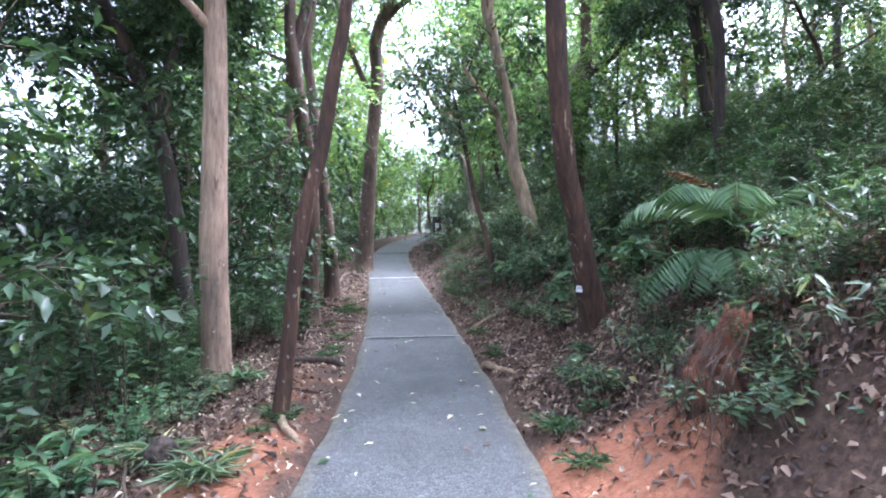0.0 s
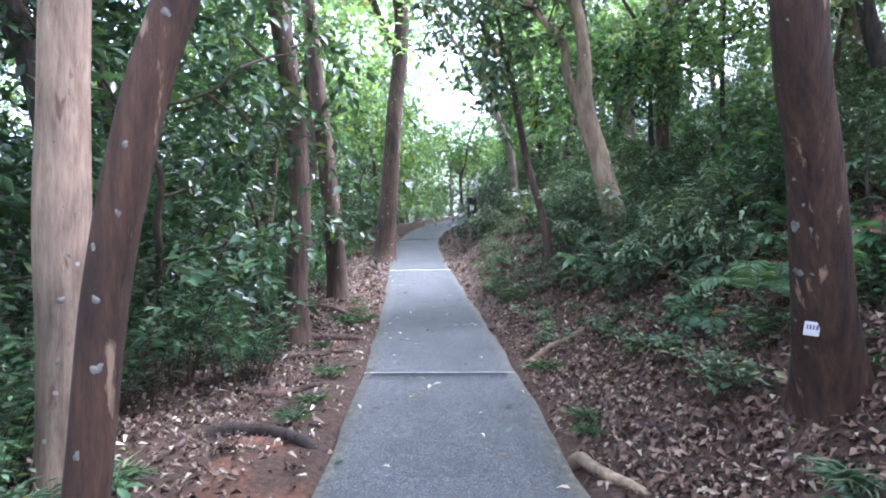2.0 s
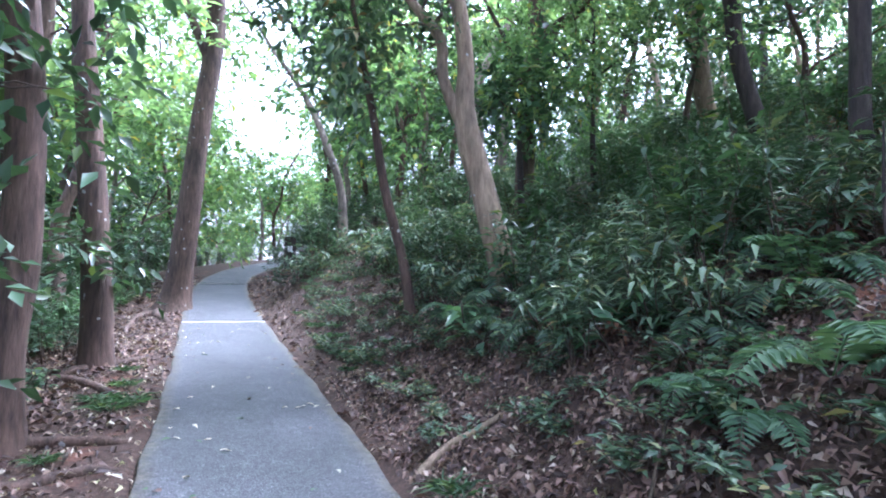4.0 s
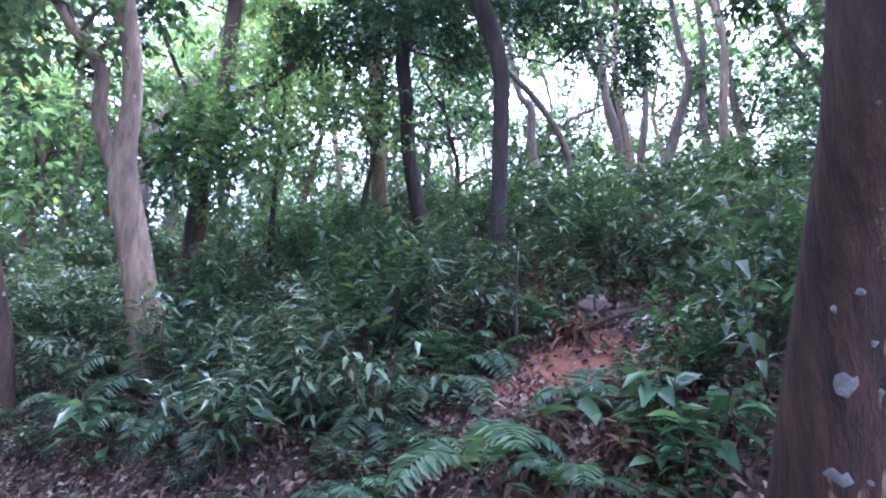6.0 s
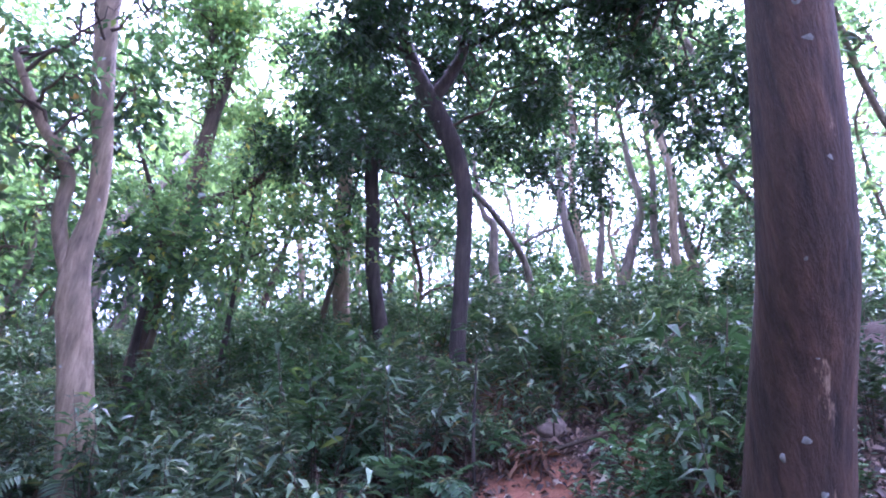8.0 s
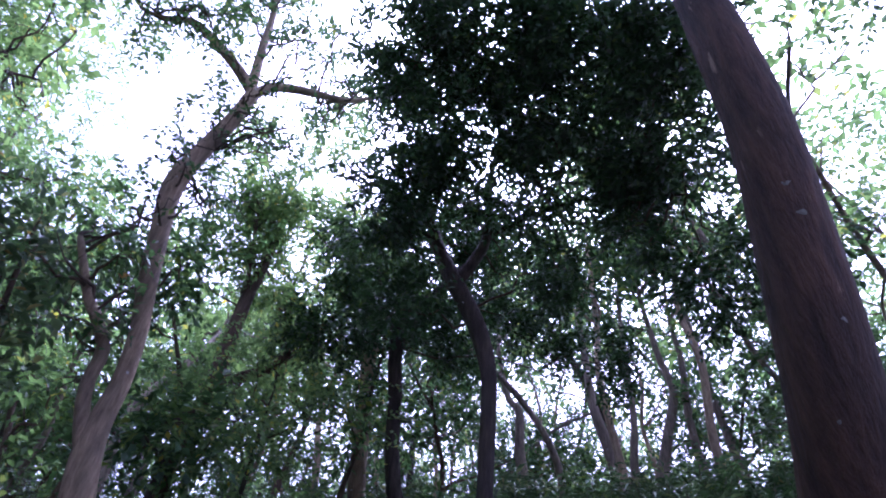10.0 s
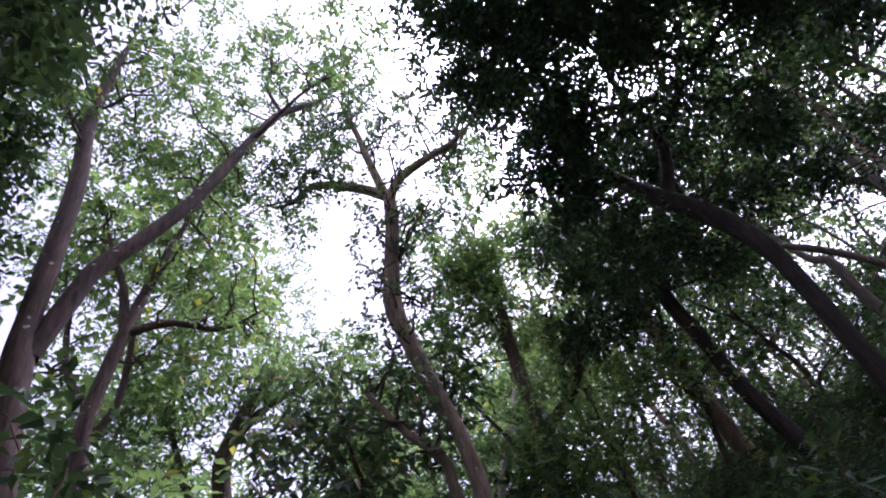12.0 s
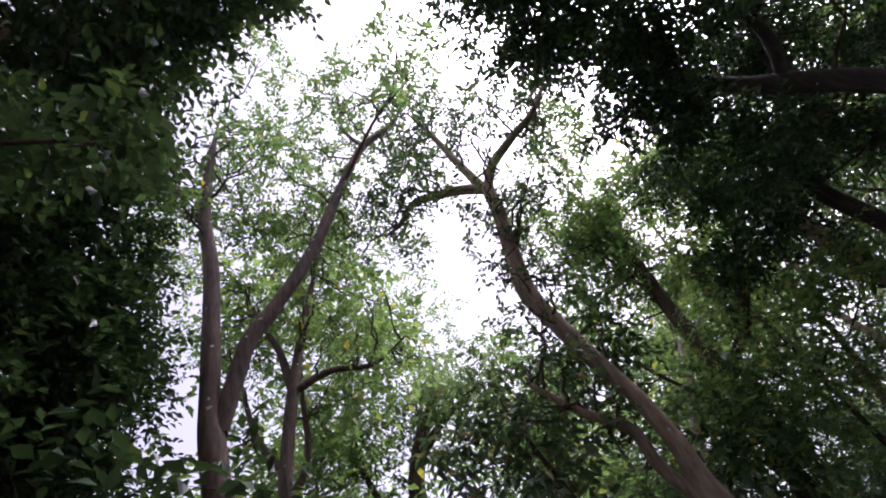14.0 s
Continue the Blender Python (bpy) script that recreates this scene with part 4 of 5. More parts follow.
scatter(lows, 8, 6, 14, -5, 7, 5, 1.5, size=(0.7, 0.9))


# ------------------------------------------------------------ undergrowth
def stems_and_leaves(name, label, category, group, stems, leaf_sets, stem_mat, leaf_mat):
    """A plant at the origin: each stem a part, the foliage one part."""
    root = thing(name, (0, 0, 0), label, category, group)
    v, f = join([tube(line[::2], 4, 0.02) for line in stems])
    tagged(part("branchwork", mesh_data("branchwork", v, f, stem_mat, True), root), kind="stuff")
    v, f = join(leaf_sets)
    part("foliage", mesh_data("foliage", v, f, leaf_mat), root)
    return root


def lance_shrub(seed, height, n_stem, spread, leaf, ratio, mat, name, label, group, per=22, droop=0.5, shape=LANCE):
    """Upright stems with long narrow leaves that droop from them."""
    r = np.random.default_rng(seed)
    stems, sets = [], []
    for _ in range(n_stem):
        a, h = r.uniform(0, 6.28), height * r.uniform(0.55, 1.0)
        foot = np.array([math.cos(a), math.sin(a), 0]) * spread * r.uniform(0.1, 0.5)
        top = foot + np.array([math.cos(a), math.sin(a), 0]) * spread * r.uniform(0.2, 0.9) + np.array([0, 0, h])
        t = np.linspace(0, 1, 5)[:, None]
        p = foot + (top - foot) * t + r.normal(0, 0.03, (5, 3)) * t
        p[0, 2] = -0.06
        stems.append(np.hstack([p, 0.008 * (1.1 - t)]))
        u = r.uniform(0.25, 1.0, per)
        q = foot + (top - foot) * u[:, None]
        b = r.uniform(0, 6.28, per)
        d = np.stack([np.cos(b), np.sin(b), r.uniform(-droop, 0.6, per)], -1)
        nn = np.stack([-0.5 * np.cos(b), -0.5 * np.sin(b), np.ones(per)], -1) + r.normal(0, 0.25, (per, 3))
        ln = leaf * r.uniform(0.6, 1.25, per)
        sets.append(leaf_arrays(q + d * 0.03, d, nn, ln, ln * ratio, shape))
    return stems_and_leaves(name, label, "shrub", group, stems, sets, TWIG, mat)


def frond(r, length, rise, turn, curl, pinna, ratio=0.2, pairs=18, hang=0.22):
    """One fern frond: the stalk's line and its pairs of leaflets, widest near the middle."""
    t = np.linspace(0, 1, 9)
    out = length * (t - 0.15 * curl * t ** 3)
    up = length * (rise * t - curl * t ** 2.2)
    c, s = math.cos(turn), math.sin(turn)
    line = np.stack([c * out, s * out, up], -1)
    u = np.repeat(np.linspace(0.14, 0.99, pairs), 2)
    side = np.tile([1.0, -1.0], pairs)
    p = np.stack([np.interp(u, t, line[:, k]) for k in range(3)], -1)
    tang = unit(np.stack([np.interp(u, t, np.gradient(line[:, k])) for k in range(3)], -1))
    across = unit(np.cross(tang, np.array([0, 0, 1.0])))
    nn = np.cross(across, tang)
    d = across * side[:, None] + 0.45 * tang - hang * nn + r.normal(0, 0.06, (2 * pairs, 3))
    ln = pinna * np.sin(np.pi * np.clip(u * 0.86 + 0.12, 0, 1)) ** 0.7 + 0.01
    return np.hstack([line, (0.005 * (1.1 - t))[:, None]]), leaf_arrays(p, d, nn, ln, ln * ratio, SMALL)


def fern(seed, n, length, pinna, mat, name="fern", label="green fern with arching feathery fronds", rise=0.9, curl=0.85, pairs=18, ratio=0.22, turns=(0, 6.28), group="ferns on the bank", hang=0.22):
    r = np.random.default_rng(seed)
    root = thing(name, (0, 0, 0), label, "fern", group)
    for i in range(n):
        a = turns[0] + (turns[1] - turns[0]) * (i + r.uniform(-0.3, 0.3)) / n
        line, leaves = frond(r, length * r.uniform(0.75, 1.1), rise * r.uniform(0.7, 1.2), a, curl * r.uniform(0.8, 1.2), pinna, ratio, pairs, hang)
        v, f = join([tube(line, 4, 0.0), leaves])
        part("frond", mesh_data("frond", v, f, mat), root)
    return root


def put(ob, x, y, size=1.0, turn=0.0, lift=0.0, tilt=0.0):
    """A copy of a plant on the ground."""
    m = Matrix.Translation((x, y, gz(x, y) + lift)) @ Matrix.Rotation(tilt, 4, "Y") @ Matrix.Rotation(turn, 4, "Z") @ Matrix.Scale(size, 4)
    return copy_thing(ob, m)


SHRUBS = "shrubs of the undergrowth"
lance = [lance_shrub(31, 0.75, 9, 0.42, 0.18, 0.24, LEAF_SHRUB, "lance_leaf_shrub", "dark shrub with long narrow drooping leaves", SHRUBS, 26),
         lance_shrub(32, 1.0, 8, 0.45, 0.2, 0.22, LEAF_SHRUB, "lance_leaf_shrub", "dark shrub with long narrow drooping leaves", SHRUBS, 30),
         lance_shrub(33, 0.55, 10, 0.4, 0.14, 0.26, LEAF_SHRUB, "lance_leaf_shrub", "low dark shrub with narrow leaves", SHRUBS, 24),
         lance_shrub(34, 1.1, 7, 0.5, 0.18, 0.3, LEAF_MID, "tall_shrub", "tall mid green shrub with glossy leaves", SHRUBS, 36)]
cover = [lance_shrub(41, 0.2, 12, 0.3, 0.09, 0.45, LEAF_SHRUB, "ground_cover_plant", "low creeping green ground cover", "ground cover on the bank", 12, 0.3, SMALL),
         lance_shrub(42, 0.28, 10, 0.3, 0.11, 0.36, LEAF_SHRUB, "ground_cover_plant", "low creeping green ground cover", "ground cover on the bank", 14, 0.3, SMALL),
         lance_shrub(43, 0.16, 9, 0.25, 0.08, 0.5, LEAF_MID, "ground_cover_plant", "small leafy green seedlings", "ground cover on the bank", 9, 0.2, SMALL)]
bushy = [lance_shrub(51, 0.9, 13, 0.55, 0.1, 0.48, LEAF_DARK, "leafy_bush", "rounded bush with small oval green leaves", SHRUBS, 32, 0.3, SMALL),
         lance_shrub(52, 1.3, 12, 0.6, 0.11, 0.45, LEAF_DARK, "leafy_bush", "dark rounded bush with oval leaves", SHRUBS, 36, 0.3, SMALL),
         lance_shrub(53, 0.7, 10, 0.5, 0.11, 0.48, LEAF_BRIGHT, "leafy_bush", "fresh green bush with oval leaves", SHRUBS, 34, 0.3, SMALL)]
broad = [lance_shrub(61, 0.28, 4, 0.18, 0.14, 0.48, LEAF_BRIGHT, "broadleaf_seedling", "bright green seedling with broad leaves", "broadleaf seedlings", 7, 0.25, BLADE),
         lance_shrub(62, 0.4, 3, 0.2, 0.17, 0.42, LEAF_BRIGHT, "broadleaf_seedling", "bright green seedling with broad leaves", "broadleaf seedlings", 9, 0.35, BLADE)]
straps = [lance_shrub(71, 0.12, 16, 0.16, 0.38, 0.07, LEAF_SHRUB, "strap_leaf_tuft", "tuft of dark strap-like leaves", "strap leaf tufts", 6, -0.25),
          lance_shrub(72, 0.08, 10, 0.1, 0.24, 0.07, LEAF_MID, "grass_tuft", "small tuft of grass at the path edge", "grass tufts", 5, -0.3)]
ferns = [fern(81, 5, 0.62, 0.17, FERN, rise=1.15, curl=0.95, ratio=0.26), fern(82, 5, 0.46, 0.13, FERN, rise=1.1, curl=0.95, ratio=0.26), fern(83, 5, 0.7, 0.17, FERN, curl=1.0)]
dark_fern = fern(84, 7, 0.75, 0.2, LEAF_SHRUB, "dark_fern", "dark feathery fern drooping on the bank", curl=1.05, pairs=22, ratio=0.14)
dead = lance_shrub(85, 0.4, 8, 0.22, 0.24, 0.2, RUST_LEAF, "withered_plant", "withered plant with hanging rust-brown leaves", "withered plants", 7, 1.4)
for i, ob in enumerate(lance + cover + bushy + broad + straps + ferns + [dark_fern, dead]):
    x, y = 7.5 + 0.8 * (i % 5), -3.5 - 0.9 * (i // 5)
    ob.location = (x, y, gz(x, y))


def strew(kinds, count, box, inside, size=(0.75, 1.2), apart=0.3):
    x0, x1, y0, y1 = box
    done, tries = [], 0
    while len(done) < count and tries < count * 40:
        tries += 1
        x, y = rng.uniform(x0, x1), rng.uniform(y0, y1)
        d = x - float(path_x(y))
        if not inside(x, y, d) or any((x - a) ** 2 + (y - b) ** 2 < apart ** 2 for a, b in done):
            continue
        done.append((x, y))
        put(kinds[rng.integers(len(kinds))], x, y, rng.uniform(*size), rng.uniform(0, 6.28))


clear_cut = lambda x, y: (x - 2.7) ** 2 / 1.2 ** 2 + (y - 6.7) ** 2 / 0.75 ** 2 < 1 or (x - 1.55) ** 2 + (y - 5.3) ** 2 < 0.35 ** 2 or (0.9 < x < 2.1 and 1.9 < y < 3.6)
strew(lance, 330, (1.5, 9.5, 6.0, 17), lambda x, y, d: d > (2.5 if y < 7.6 else 2.15) + 0.3 * math.sin(2 * y) and not clear_cut(x, y), (0.6, 1.05), apart=0.33)
strew(lance[2:] + bushy[:2], 85, (2.6, 9, 1.0, 6.5), lambda x, y, d: d > 2.4 and not clear_cut(x, y), (0.45, 0.85), 0.42)
strew(lance[:3] + bushy[:2], 90, (0, 12, 13, 30), lambda x, y, d: d > 2.3, (0.9, 1.5), 0.6)
strew(cover, 170, (0.3, 4, 6, 20), lambda x, y, d: HALF + (0.8 if y < 8.5 else 0.45) < d < 2.9 and not clear_cut(x, y), (0.45, 0.9), 0.26)
strew(cover + broad[:1], 46, (1.6, 4.4, 5.5, 7.8), lambda x, y, d: not (2.6 < x < 3.6 and 6.5 < y < 7.2), (0.35, 0.75), 0.24)
strew(bushy[1:] + broad[:1], 14, (2.7, 4.4, 5.2, 6.3), lambda x, y, d: True, (0.35, 0.55), 0.3)
strew(cover + bushy[:1], 90, (-5, -1, -0.5, 20), lambda x, y, d: d < -HALF - 1.3, apart=0.3)
strew(bushy, 150, (-9, -1.6, 0.2, 22), lambda x, y, d: d < -HALF - (1.9 if y < 7.5 else 1.1) and (x + 2.4) ** 2 + (y - 5.6) ** 2 > 0.3, apart=0.45)
strew(bushy[:2], 60, (-14, -4, 0, 34), lambda x, y, d: True, (1.1, 1.7), 0.8)
strew(bushy[:2] + lance[:2], 50, (-7, 4, 18, 36), lambda x, y, d: abs(d) > 1.3, (0.9, 1.4), 0.6)
strew(broad, 48, (-4, 5, 1.5, 12), lambda x, y, d: d > 1.9 or d < -1.6, (0.5, 0.9), 0.5)
strew(ferns[:2], 12, (0.8, 6, 5.5, 12), lambda x, y, d: 1.8 < d < 5, (0.6, 0.9), 0.6)
strew([dark_fern], 26, (1.4, 5, 7.6, 12), lambda x, y, d: 2.0 < d < 4, (0.6, 0.95), 0.4)
strew([dead], 34, (1.8, 6, 5.4, 12), lambda x, y, d: d > 2.2, (0.45, 0.85), 0.4)
strew([straps[1]], 30, (-2.2, 1.2, 2, 16), lambda x, y, d: HALF + 0.22 < abs(d) < 1.4, (0.5, 0.9), 0.25)

# plants that stand out by themselves
for kind, x, y, s, a in (
        (ferns[0], 1.97, 6.92, 1.0, 0.4), (ferns[1], 2.75, 7.75, 1.1, 2.0), (ferns[1], 1.65, 7.06, 0.85, 1.0), (ferns[1], 1.72, 7.45, 0.7, 3.0), (ferns[1], 1.36, 5.0, 0.5, 0.5), (ferns[1], 1.68, 7.6, 0.6, 5.0),
        (broad[1], 2.35, 6.28, 0.85, 0.0), (broad[0], 2.2, 6.08, 0.9, 1.5), (broad[1], 1.8, 8.15, 1.15, 2.2), (broad[1], 2.21, 6.27, 1.25, 0.9), (broad[1], 2.35, 6.1, 1.1, 3.9), (dark_fern, 1.95, 9.0, 1.0, 4.2), (dark_fern, 2.3, 8.6, 0.9, 5.2), (bushy[2], 2.75, 6.35, 0.55, 0.4), (bushy[2], 3.1, 6.2, 0.6, 2.4), (broad[0], 1.6, 7.25, 1.0, 4.0), (broad[1], 1.33, 9.8, 1.2, 4.4), (broad[0], 2.5, 5.95, 0.8, 2.5),
        (dark_fern, 2.2, 9.3, 0.9, 0.7), (dark_fern, 2.0, 8.7, 0.8, 2.7), (dark_fern, 2.4, 9.8, 0.9, 1.9), (lance[1], 2.1, 8.4, 0.8, 0.3), (lance[0], 1.9, 9.0, 0.9, 2.0), (lance[0], 2.3, 9.1, 1.0, 1.0),
        (dead, 4.0, 7.75, 0.9, 0.0), (dead, 2.75, 6.25, 0.6, 1.0), (dead, 3.8, 7.6, 0.6, 1.0),
        (straps[0], -1.5, 3.15, 0.75, 0.0), (straps[0], -1.95, 3.55, 0.7, 1.1), (straps[0], -2.5, 2.9, 0.7, 2.0), (bushy[2], -2.3, 3.9, 0.55, 1.0), (bushy[2], -2.7, 4.5, 0.6, 2.0), (broad[1], -2.35, 3.0, 1.0, 0.4), (broad[1], -2.5, 3.3, 1.1, 2.4), (broad[0], -2.2, 3.2, 1.0, 3.4),
        (straps[1], 0.85, 3.9, 0.9, 0.0), (straps[0], 1.4, 5.1, 0.45, 0.0), (bushy[1], 2.5, 4.6, 0.7, 0.0), (bushy[1], 2.7, 3.9, 0.7, 1.0), (broad[1], 2.5, 3.5, 1.2, 3.0), (broad[0], 2.2, 4.4, 1.3, 1.0), (lance[0], 2.3, 2.6, 0.7, 1.2), (lance[2], 1.9, 2.3, 0.7, 0.6),
        (bushy[0], 2.3, 2.2, 0.5, 0.6), (lance[2], 1.98, 2.9, 0.6, 0.3), (bushy[0], 2.0, 2.55, 0.45, 1.3), (lance[0], 2.2, 2.0, 0.6, 2.3), (bushy[0], 2.6, 2.7, 0.6, 3.3), (cover[0], 1.65, 2.2, 0.9, 0.3), (cover[1], 1.85, 3.4, 0.9, 0.9), (lance[2], 1.6, 3.7, 0.6, 1.9),
        (cover[1], 1.3, 4.1, 0.9, 0.0), (cover[2], 1.15, 3.95, 0.7, 0.0), (lance[2], 1.6, 4.2, 0.7, 0.0), (bushy[1], 1.75, 4.3, 0.4, 0.0), (cover[1], 1.2, 4.6, 0.7, 0.0), (bushy[0], -2.75, 5.45, 0.6, 0.0), (cover[1], -2.2, 5.55, 1.0, 0.0), (bushy[2], -2.85, 5.9, 0.6, 1.0), (straps[0], -2.15, 5.9, 0.6, 1.0), (cover[0], -2.5, 5.4, 1.0, 2.0), (ferns[1], 2.9, 7.6, 0.9, 4.0), (cover[1], 1.5, 3.1, 0.7, 0.4), (bushy[0], 1.75, 2.75, 0.35, 0.9), (lance[2], 1.95, 2.7, 0.5, 2.6), (bushy[0], 2.05, 2.45, 0.4, 1.9), (broad[1], 1.78, 3.1, 0.9, 1.1), (dead, 1.9, 2.85, 0.5, 0.7), (cover[0], 1.7, 2.5, 0.7, 2.2), (lance[2], 1.75, 2.55, 0.5, 1.4), (bushy[0], 1.9, 3.15, 0.4, 2.4), (cover[0], 1.55, 2.5, 0.8, 1.0), (dead, 1.75, 3.3, 0.5, 2.0), (lance[2], 2.2, 3.1, 0.7, 2.0), (dead, 2.1, 2.4, 0.5, 0.0)):
    put(kind, x, y, s, a)
palm = fern(91, 7, 1.25, 0.32, FERN, "palm_fern", "large palm-like fern with long drooping leaflets on the mound", 0.85, 0.85, 24, 0.13, hang=0.75)
palm.location = (2.4, 4.2, gz(2.4, 4.2) + 0.4)
palm2 = fern(92, 5, 0.9, 0.28, FERN, "palm_fern", "palm-like fern with long drooping leaflets hanging over the bank", 0.35, 0.8, 24, 0.13, (2.2, 5.0), hang=0.8)
palm2.location = (2.25, 4.1, gz(2.25, 4.1) + 0.3)
wither = fern(93, 2, 0.6, 0.16, RUST_LEAF, "withered_fern", "withered rust-brown fern frond beside the palm fern", 1.2, 0.6, 16, 0.2)
wither.location = (2.35, 4.0, gz(2.35, 4.0) + 0.5)


# ------------------------------------------------------------ earth mound, roots, branches, stone
def lump(name, label, category, place, size, mat, seed, rough=0.25, fine=24):
    """An uneven lump with overhangs, sunk a little into the ground."""
    bm = bmesh.new()
    bmesh.ops.create_icosphere(bm, subdivisions=5, radius=1)
    off = Vector((seed * 7.1, seed * 3.3, seed * 1.7))
    for v in bm.verts:
        k = 1 + rough * noise.noise(v.co * 1.3 + off) + rough * 0.5 * noise.noise(v.co * 3.1 + off) + rough * 0.25 * noise.noise(v.co * 8 + off) + rough * 0.2 * noise.noise(v.co * 17 + off)
        v.co = Vector((v.co.x * size[0], v.co.y * size[1], v.co.z * size[2])) * k
    me = bpy.data.meshes.new(name)
    bm.to_mesh(me)
    bm.free()
    me.polygons.foreach_set("use_smooth", [True] * len(me.polygons))
    me.materials.append(mat)
    ob = new(name, me)
    ob.location = place
    return tagged(ob, label, category)


RED_EARTH, _nt, _b = material("red_earth", 0.95)
_f = noise_node(_nt, 9, 8, None, 0.7)
_nt.links.new(mix(_nt, ramp(_nt, noise_node(_nt, 2.2, 3), [(0.4, (0, 0, 0)), (0.56, (1, 1, 1))]), ramp(_nt, _f, [(0.3, (0.06, 0.022, 0.013)), (0.54, (0.22, 0.083, 0.044)), (0.78, (0.4, 0.17, 0.095))]), ramp(_nt, _f, [(0.3, (0.03, 0.016, 0.01)), (0.7, (0.13, 0.06, 0.035))])), _b.inputs["Base Color"])
bump(_nt, _b, _f, 1.0, 0.05)
STONE, _nt, _b = material("pinkish_stone", 0.8)
_f = noise_node(_nt, 14, 6)
_nt.links.new(ramp(_nt, _f, [(0.3, (0.18, 0.13, 0.1)), (0.7, (0.42, 0.31, 0.25))]), _b.inputs["Base Color"])
bump(_nt, _b, _f, 0.5)
lump("earth_mound", "crumbling mound of bare red earth with hanging rootlets", "mound", (1.66, 3.0, 0.5), (0.17, 0.3, 0.36), RED_EARTH, 1, 0.7)
lump("earth_clod", "slump of loose red earth below the mound", "mound", (1.42, 2.75, 0.1), (0.2, 0.4, 0.16), RED_EARTH, 2, 0.7)
lump("earth_lump", "dark lump of rooty earth beside the mound", "mound", (1.95, 3.15, 0.6), (0.3, 0.3, 0.3), RED_EARTH, 7, 0.6)
lump("dark_stone", "dark stone among the strap leaves", "stone", (-1.85, 3.45, 0.1), (0.1, 0.09, 0.1), BARK_DARK, 5, 0.2)
lump("stone", "rounded pinkish stone half buried in leaf litter", "stone", (3.9, 7.25, gz(3.9, 7.25) + 0.03), (0.14, 0.11, 0.09), STONE, 4, 0.15)


def lying(name, label, category, pts, mat, group="", sides=8):
    ll = smooth_line(pts, 7 * len(pts))
    c = ll[len(ll) // 2, :3].copy()
    v, f = tube(ll, sides, 0.08)
    ob = new(name, mesh_data(name, v - c, f, mat, True))
    ob.location = c
    return tagged(ob, label, category, group)


def root(x0, y0, x1, y1, r, bend=0.1, lift=0.3, mat=None):
    n = 6
    out = []
    for i in range(n):
        t = i / (n - 1)
        x, y = x0 + (x1 - x0) * t + bend * math.sin(3.1 * t) * (y1 - y0), y0 + (y1 - y0) * t + bend * math.sin(5 * t) * (x1 - x0)
        out.append((x, y, gz(x, y) + r * lift * (1 if 0 < i < n - 1 else -2), r * (1 - 0.5 * t)))
    return lying("tree_root", "exposed brown tree root crossing the bare verge", "root", out, mat or BARK_BROWN, "roots on the verge")


root(-1.34, 4.45, -0.98, 3.85, 0.05, 0.15, 0.5, BARK_TAN)
root(-2.1, 6.75, -0.98, 6.55, 0.055, 0.12, 0.6, BARK_DARK)
root(-2.6, 9.4, -1.3, 9.9, 0.06, 0.15)
root(-2.6, 9.3, -1.25, 8.9, 0.055, -0.15)
root(-2.7, 12.0, -1.6, 11.3, 0.06, 0.12)
root(-2.6, 12.2, -1.7, 12.9, 0.06, -0.12)
root(-2.6, 18.0, -2.1, 16.2, 0.1, 0.1)
root(-2.7, 18.1, -2.5, 14.6, 0.08, 0.05)
root(-1.9, 5.2, -1.1, 5.45, 0.03, 0.2)
root(-2.2, 7.9, -1.3, 7.6, 0.04, -0.2)
root(0.5, 6.3, 0.85, 5.75, 0.05, 0.1, 0.5, BARK_TAN)
root(0.42, 8.5, 1.2, 8.75, 0.035, 0.1, 0.8, BARK_TAN)
root(0.8, 5.05, 1.5, 5.25, 0.04, 0.2)


def branch(x0, y0, x1, y1, r, h0, h1, mat=TWIG):
    pts = []
    for i in range(5):
        t = i / 4
        x, y = x0 + (x1 - x0) * t + rng.normal(0, 0.02), y0 + (y1 - y0) * t + rng.normal(0, 0.02)
        pts.append((x, y, gz(x, y) + h0 + (h1 - h0) * t + r, r * (1 - 0.6 * t)))
    return lying("fallen_branch", "dead fallen branch lying on the leaf litter", "branch", pts, mat, "fallen branches", 6)


branch(3.25, 7.3, 4.3, 6.4, 0.022, 0.02, 0.1)
branch(4.2, 6.9, 4.7, 6.4, 0.02, 0.0, 0.55)
branch(1.2, 4.5, 2.2, 4.1, 0.016, 0.02, 0.12)
branch(-2.2, 3.6, -1.6, 2.6, 0.016, 0.02, 0.05)
branch(1.0, 7.0, 1.7, 7.6, 0.014, 0.02, 0.05)
for _ in range(22):
    x, y = rng.uniform(0.8, 3.4), rng.uniform(3.5, 10)
    if x - float(path_x(y)) > 1.0:
        a, ln = rng.uniform(0, 6.28), rng.uniform(0.25, 0.7)
        branch(x, y, x + ln * math.cos(a), y + ln * math.sin(a), rng.uniform(0.005, 0.01), 0.01, 0.04)
for i in range(22):
    x, y = 1.4 + rng.uniform(-0.05, 0.16), 2.78 + rng.uniform(-0.3, 0.3)
    lying("rootlet", "thin rootlet hanging from the earth mound", "root", [(x + 0.08, y, 0.9 + rng.uniform(-0.1, 0.05), 0.004), (x - 0.04, y - 0.06, 0.72, 0.0035), (x - 0.06 + rng.uniform(-0.08, 0.08), y - 0.1, 0.5, 0.003), (x - 0.1 + rng.uniform(-0.12, 0.12), y - 0.12 + rng.uniform(-0.1, 0.1), rng.uniform(0.22, 0.4), 0.002)], TWIG, "rootlets of the mound", 4)
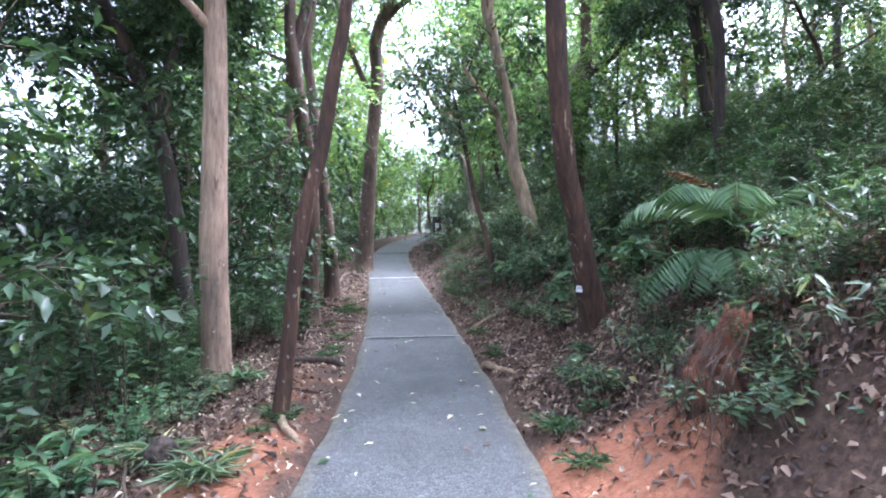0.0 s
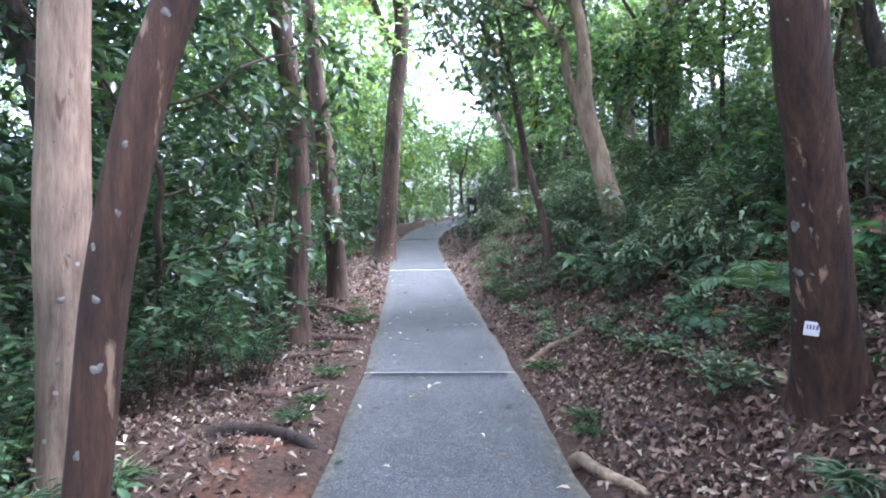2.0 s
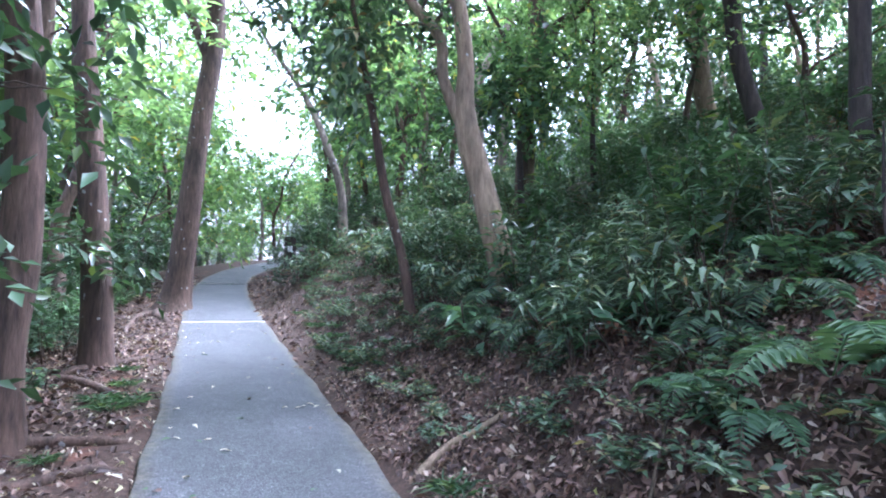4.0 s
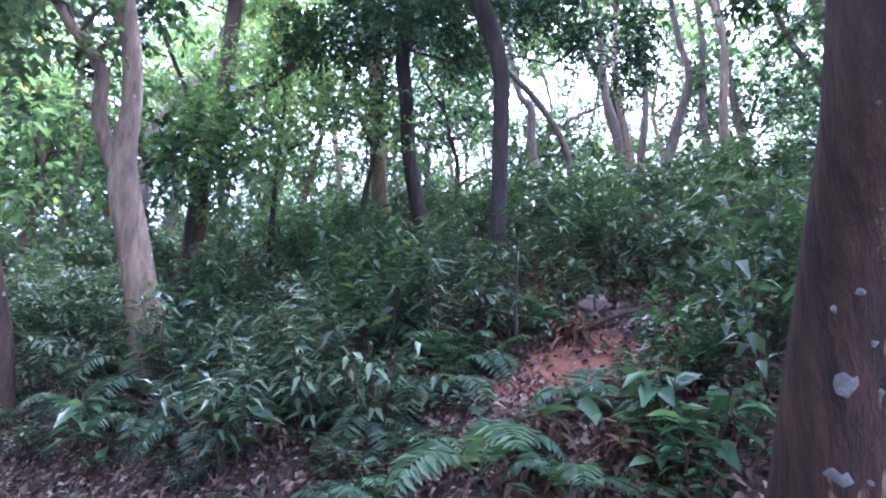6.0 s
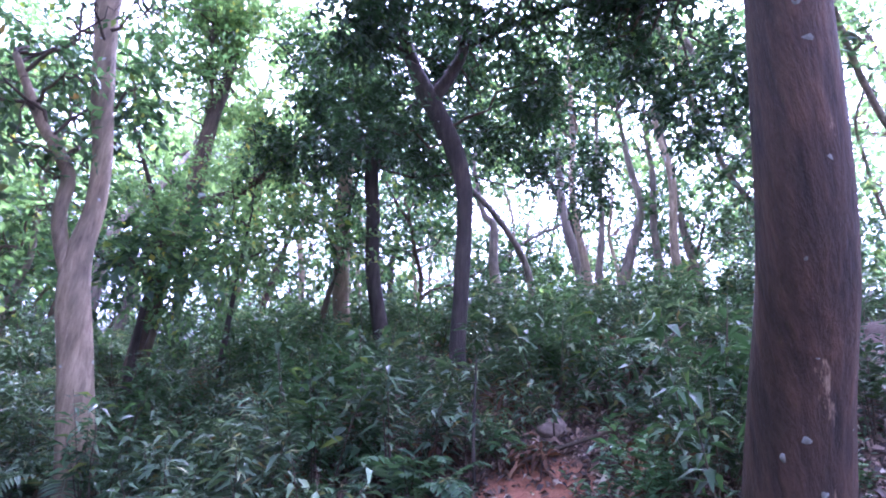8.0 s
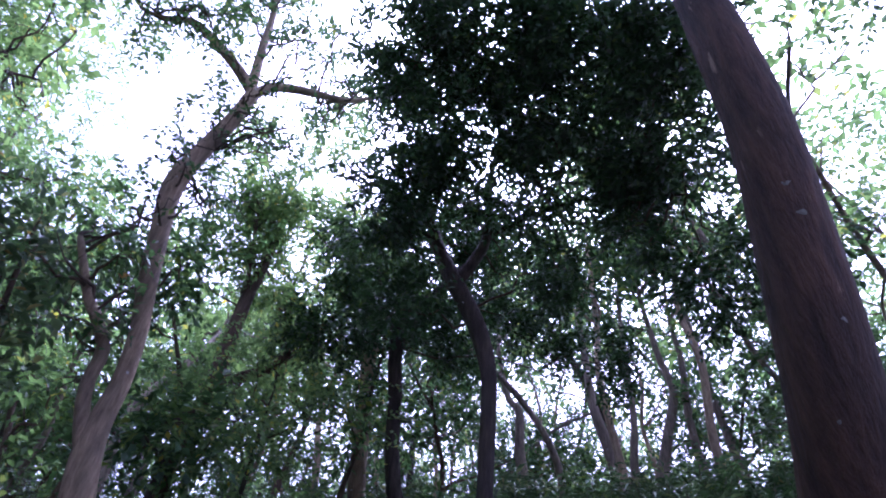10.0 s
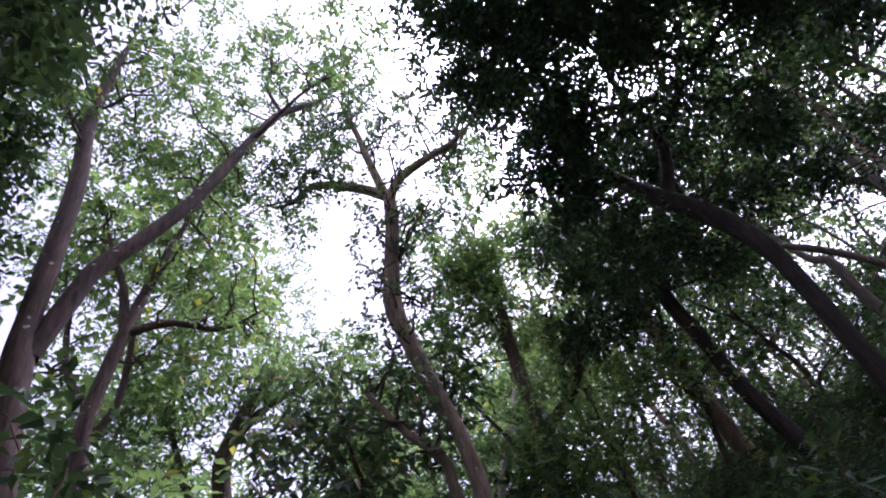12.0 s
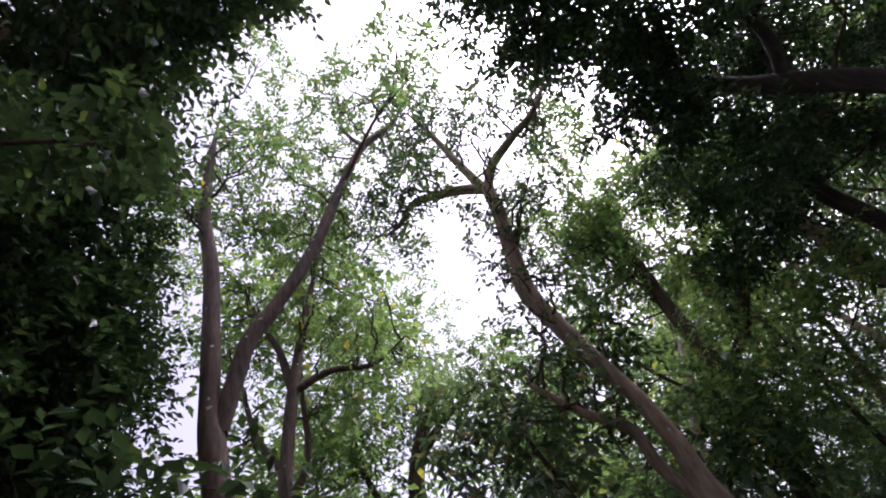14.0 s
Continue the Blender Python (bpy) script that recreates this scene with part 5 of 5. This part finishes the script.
lying("sapling_stick", "thin dark upright sapling stick on the bank", "sapling", [(3.05, 7.4, gz(3.05, 7.4) - 0.05, 0.014), (3.04, 7.41, gz(3.05, 7.4) + 0.35, 0.012), (3.05, 7.4, gz(3.05, 7.4) + 0.85, 0.006)], BARK_DARK)


# ------------------------------------------------------------ marker post and tree tag
def prism(w, d, h, bev):
    bm = bmesh.new()
    bmesh.ops.create_cube(bm, size=1)
    for v in bm.verts:
        v.co = Vector((v.co.x * w, v.co.y * d, (v.co.z + 0.5) * h))
    bmesh.ops.bevel(bm, geom=bm.edges[:], offset=bev, segments=2, affect="EDGES")
    me = bpy.data.meshes.new("block")
    bm.to_mesh(me)
    bm.free()
    return me


WHITE, _nt, _b = material("weathered_white", 0.6)
_nt.links.new(ramp(_nt, noise_node(_nt, 40), [(0.3, (0.55, 0.55, 0.54)), (0.7, (0.8, 0.8, 0.79))]), _b.inputs["Base Color"])
INK, _nt, _b = material("faded_ink", 0.7)
_b.inputs["Base Color"].default_value = (0.12, 0.12, 0.14, 1)
px, py = 0.1, 22.9
post = thing("marker_post", (px, py, gz(px, py)), "dark timber marker post with a pale plate beside the path", "post")
me = prism(0.34, 0.22, 0.95, 0.02)
me.materials.append(BARK_DARK)
shaft = part("shaft", me, post)
me = prism(0.14, 0.02, 0.18, 0.005)
me.materials.append(WHITE)
part("plate", me, shaft, "pale rectangular plate").location = (0, -0.122, 0.5)
tag = thing("tree_tag", (1.43, 5.43, 0.955), "small white plastic tag tied to the tree trunk", "tag")
tag.rotation_euler = (radians(6), radians(7), radians(-12))
me = prism(0.065, 0.004, 0.065, 0.0015)
me.materials.append(WHITE)
card = part("card", me, tag)
for k, (dx, w) in enumerate(((-0.02, 0.006), (-0.008, 0.008), (0.006, 0.006), (0.02, 0.009))):
    me = prism(w, 0.002, 0.022, 0.0005)
    me.materials.append(INK)
    part("printed_mark", me, card, "dark illegible printed mark").location = (dx, -0.004, 0.03)


# ------------------------------------------------------------ fallen leaves
def litter(name, label, count, box, keep, leaf, mat, tilt=0.4):
    x0, x1, y0, y1 = box
    p = np.stack([rng.uniform(x0, x1, count), rng.uniform(y0, y1, count)], -1)
    d = p[:, 0] - path_x(p[:, 1])
    ok = rng.uniform(0, 1, count) < keep(p[:, 0], p[:, 1], d)
    p = p[ok]
    n = len(p)
    e = 0.05
    z = ground_z(p[:, 0], p[:, 1])
    nx, ny = (ground_z(p[:, 0] + e, p[:, 1]) - z) / e, (ground_z(p[:, 0], p[:, 1] + e) - z) / e
    nn = unit(np.stack([-nx, -ny, np.ones(n)], -1)) + rng.normal(0, tilt, (n, 3))
    a = rng.uniform(0, 6.28, n)
    dd = np.stack([np.cos(a), np.sin(a), nx * np.cos(a) + ny * np.sin(a) + rng.normal(0, tilt * 0.5, n)], -1)
    ln = leaf * rng.uniform(0.5, 1.35, n)
    q = np.stack([p[:, 0], p[:, 1], z + rng.uniform(0.008, 0.04, n)], -1)
    curl = (LANCE[0] * np.array([1, 1, 2.2]) + np.array([0, 0, 0.1]) * (LANCE[0][:, :1] - 0.5), LANCE[1])
    v, f = leaf_arrays(q, dd, nn, ln, ln * rng.uniform(0.22, 0.48, n), curl)
    tagged(new(name, mesh_data(name, v, f, mat)), label, "leaf litter", kind="stuff")


off_path = lambda d: np.abs(d) > HALF + 0.01
litter("leaf_litter", "brown dead leaves carpeting the bank", 52000, (0.2, 4.6, 1.5, 11.5), lambda x, y, d: off_path(d) * (1 - 0.85 * bare_soil(x, y)) * np.clip((d - HALF) / 0.35, 0.12, 1) * np.where((x < 1.75) & (y < 3.5), 0.3, 1.0), 0.078, LITTER)
litter("leaf_litter", "brown dead leaves on the trodden verge", 19000, (-4, -0.6, 1.0, 17), lambda x, y, d: off_path(d) * (1 - 0.8 * bare_soil(x, y)) * np.clip((-d - HALF) / 0.6, 0.15, 1), 0.08, LITTER)
litter("leaf_litter", "brown dead leaves over the far forest floor", 16000, (-7, 7, 10, 26), lambda x, y, d: off_path(d) * 1.0, 0.14, LITTER)
litter("pale_leaf_litter", "pale dry leaves scattered on the soil", 3600, (-3.2, 3.2, 1.5, 15), lambda x, y, d: off_path(d) * np.where(d > 0, 0.3, 1.0), 0.06, PALE_LEAF, 0.3)

LEAF_GROUP = "fallen leaves on the path"
leaf_meshes = []
for k, mat in enumerate((PALE_LEAF, PALE_LEAF, LITTER, PALE_LEAF, LEAF_MID)):
    v, f = leaf_arrays(np.zeros((1, 3)), np.array([[1.0, 0, 0.05]]), np.array([[0.1, 0.1, 1.0]]), np.array([0.075]), np.array([0.03 + 0.005 * k]), BLADE)
    v = v - v.mean(axis=0) * np.array([1, 1, 0])
    v[:, 2] -= v[:, 2].min()
    leaf_meshes.append(mesh_data("fallen_leaf", v, f, mat))
LEAF_WORDS = ("pale dry fallen leaf lying on the path", "pale dry fallen leaf lying on the path", "brown fallen leaf lying on the path", "pale dry fallen leaf lying on the path", "green fallen leaf lying on the path")
for _ in range(170):
    y = 0.5 + 16 * rng.uniform(0, 1) ** 1.4
    side = rng.choice([-1, 1])
    x = float(path_x(y)) + side * HALF * 0.96 * rng.uniform(0, 1) ** 0.6
    k = rng.integers(5)
    ob = new("fallen_leaf", leaf_meshes[k])
    s = rng.uniform(0.55, 1.2)
    ob.matrix_world = Matrix.Translation((x, y, float(path_z(y)) + 0.002)) @ Matrix.Rotation(rng.uniform(0, 6.28), 4, "Z") @ Matrix.Scale(s, 4)
    tagged(ob, LEAF_WORDS[k], "leaf", LEAF_GROUP)

# young trees that close the view where the path bends away
scatter(fars, 9, -4.5, 3.5, 27, 36, 1.9, 1.5, (0.75, 1.0))
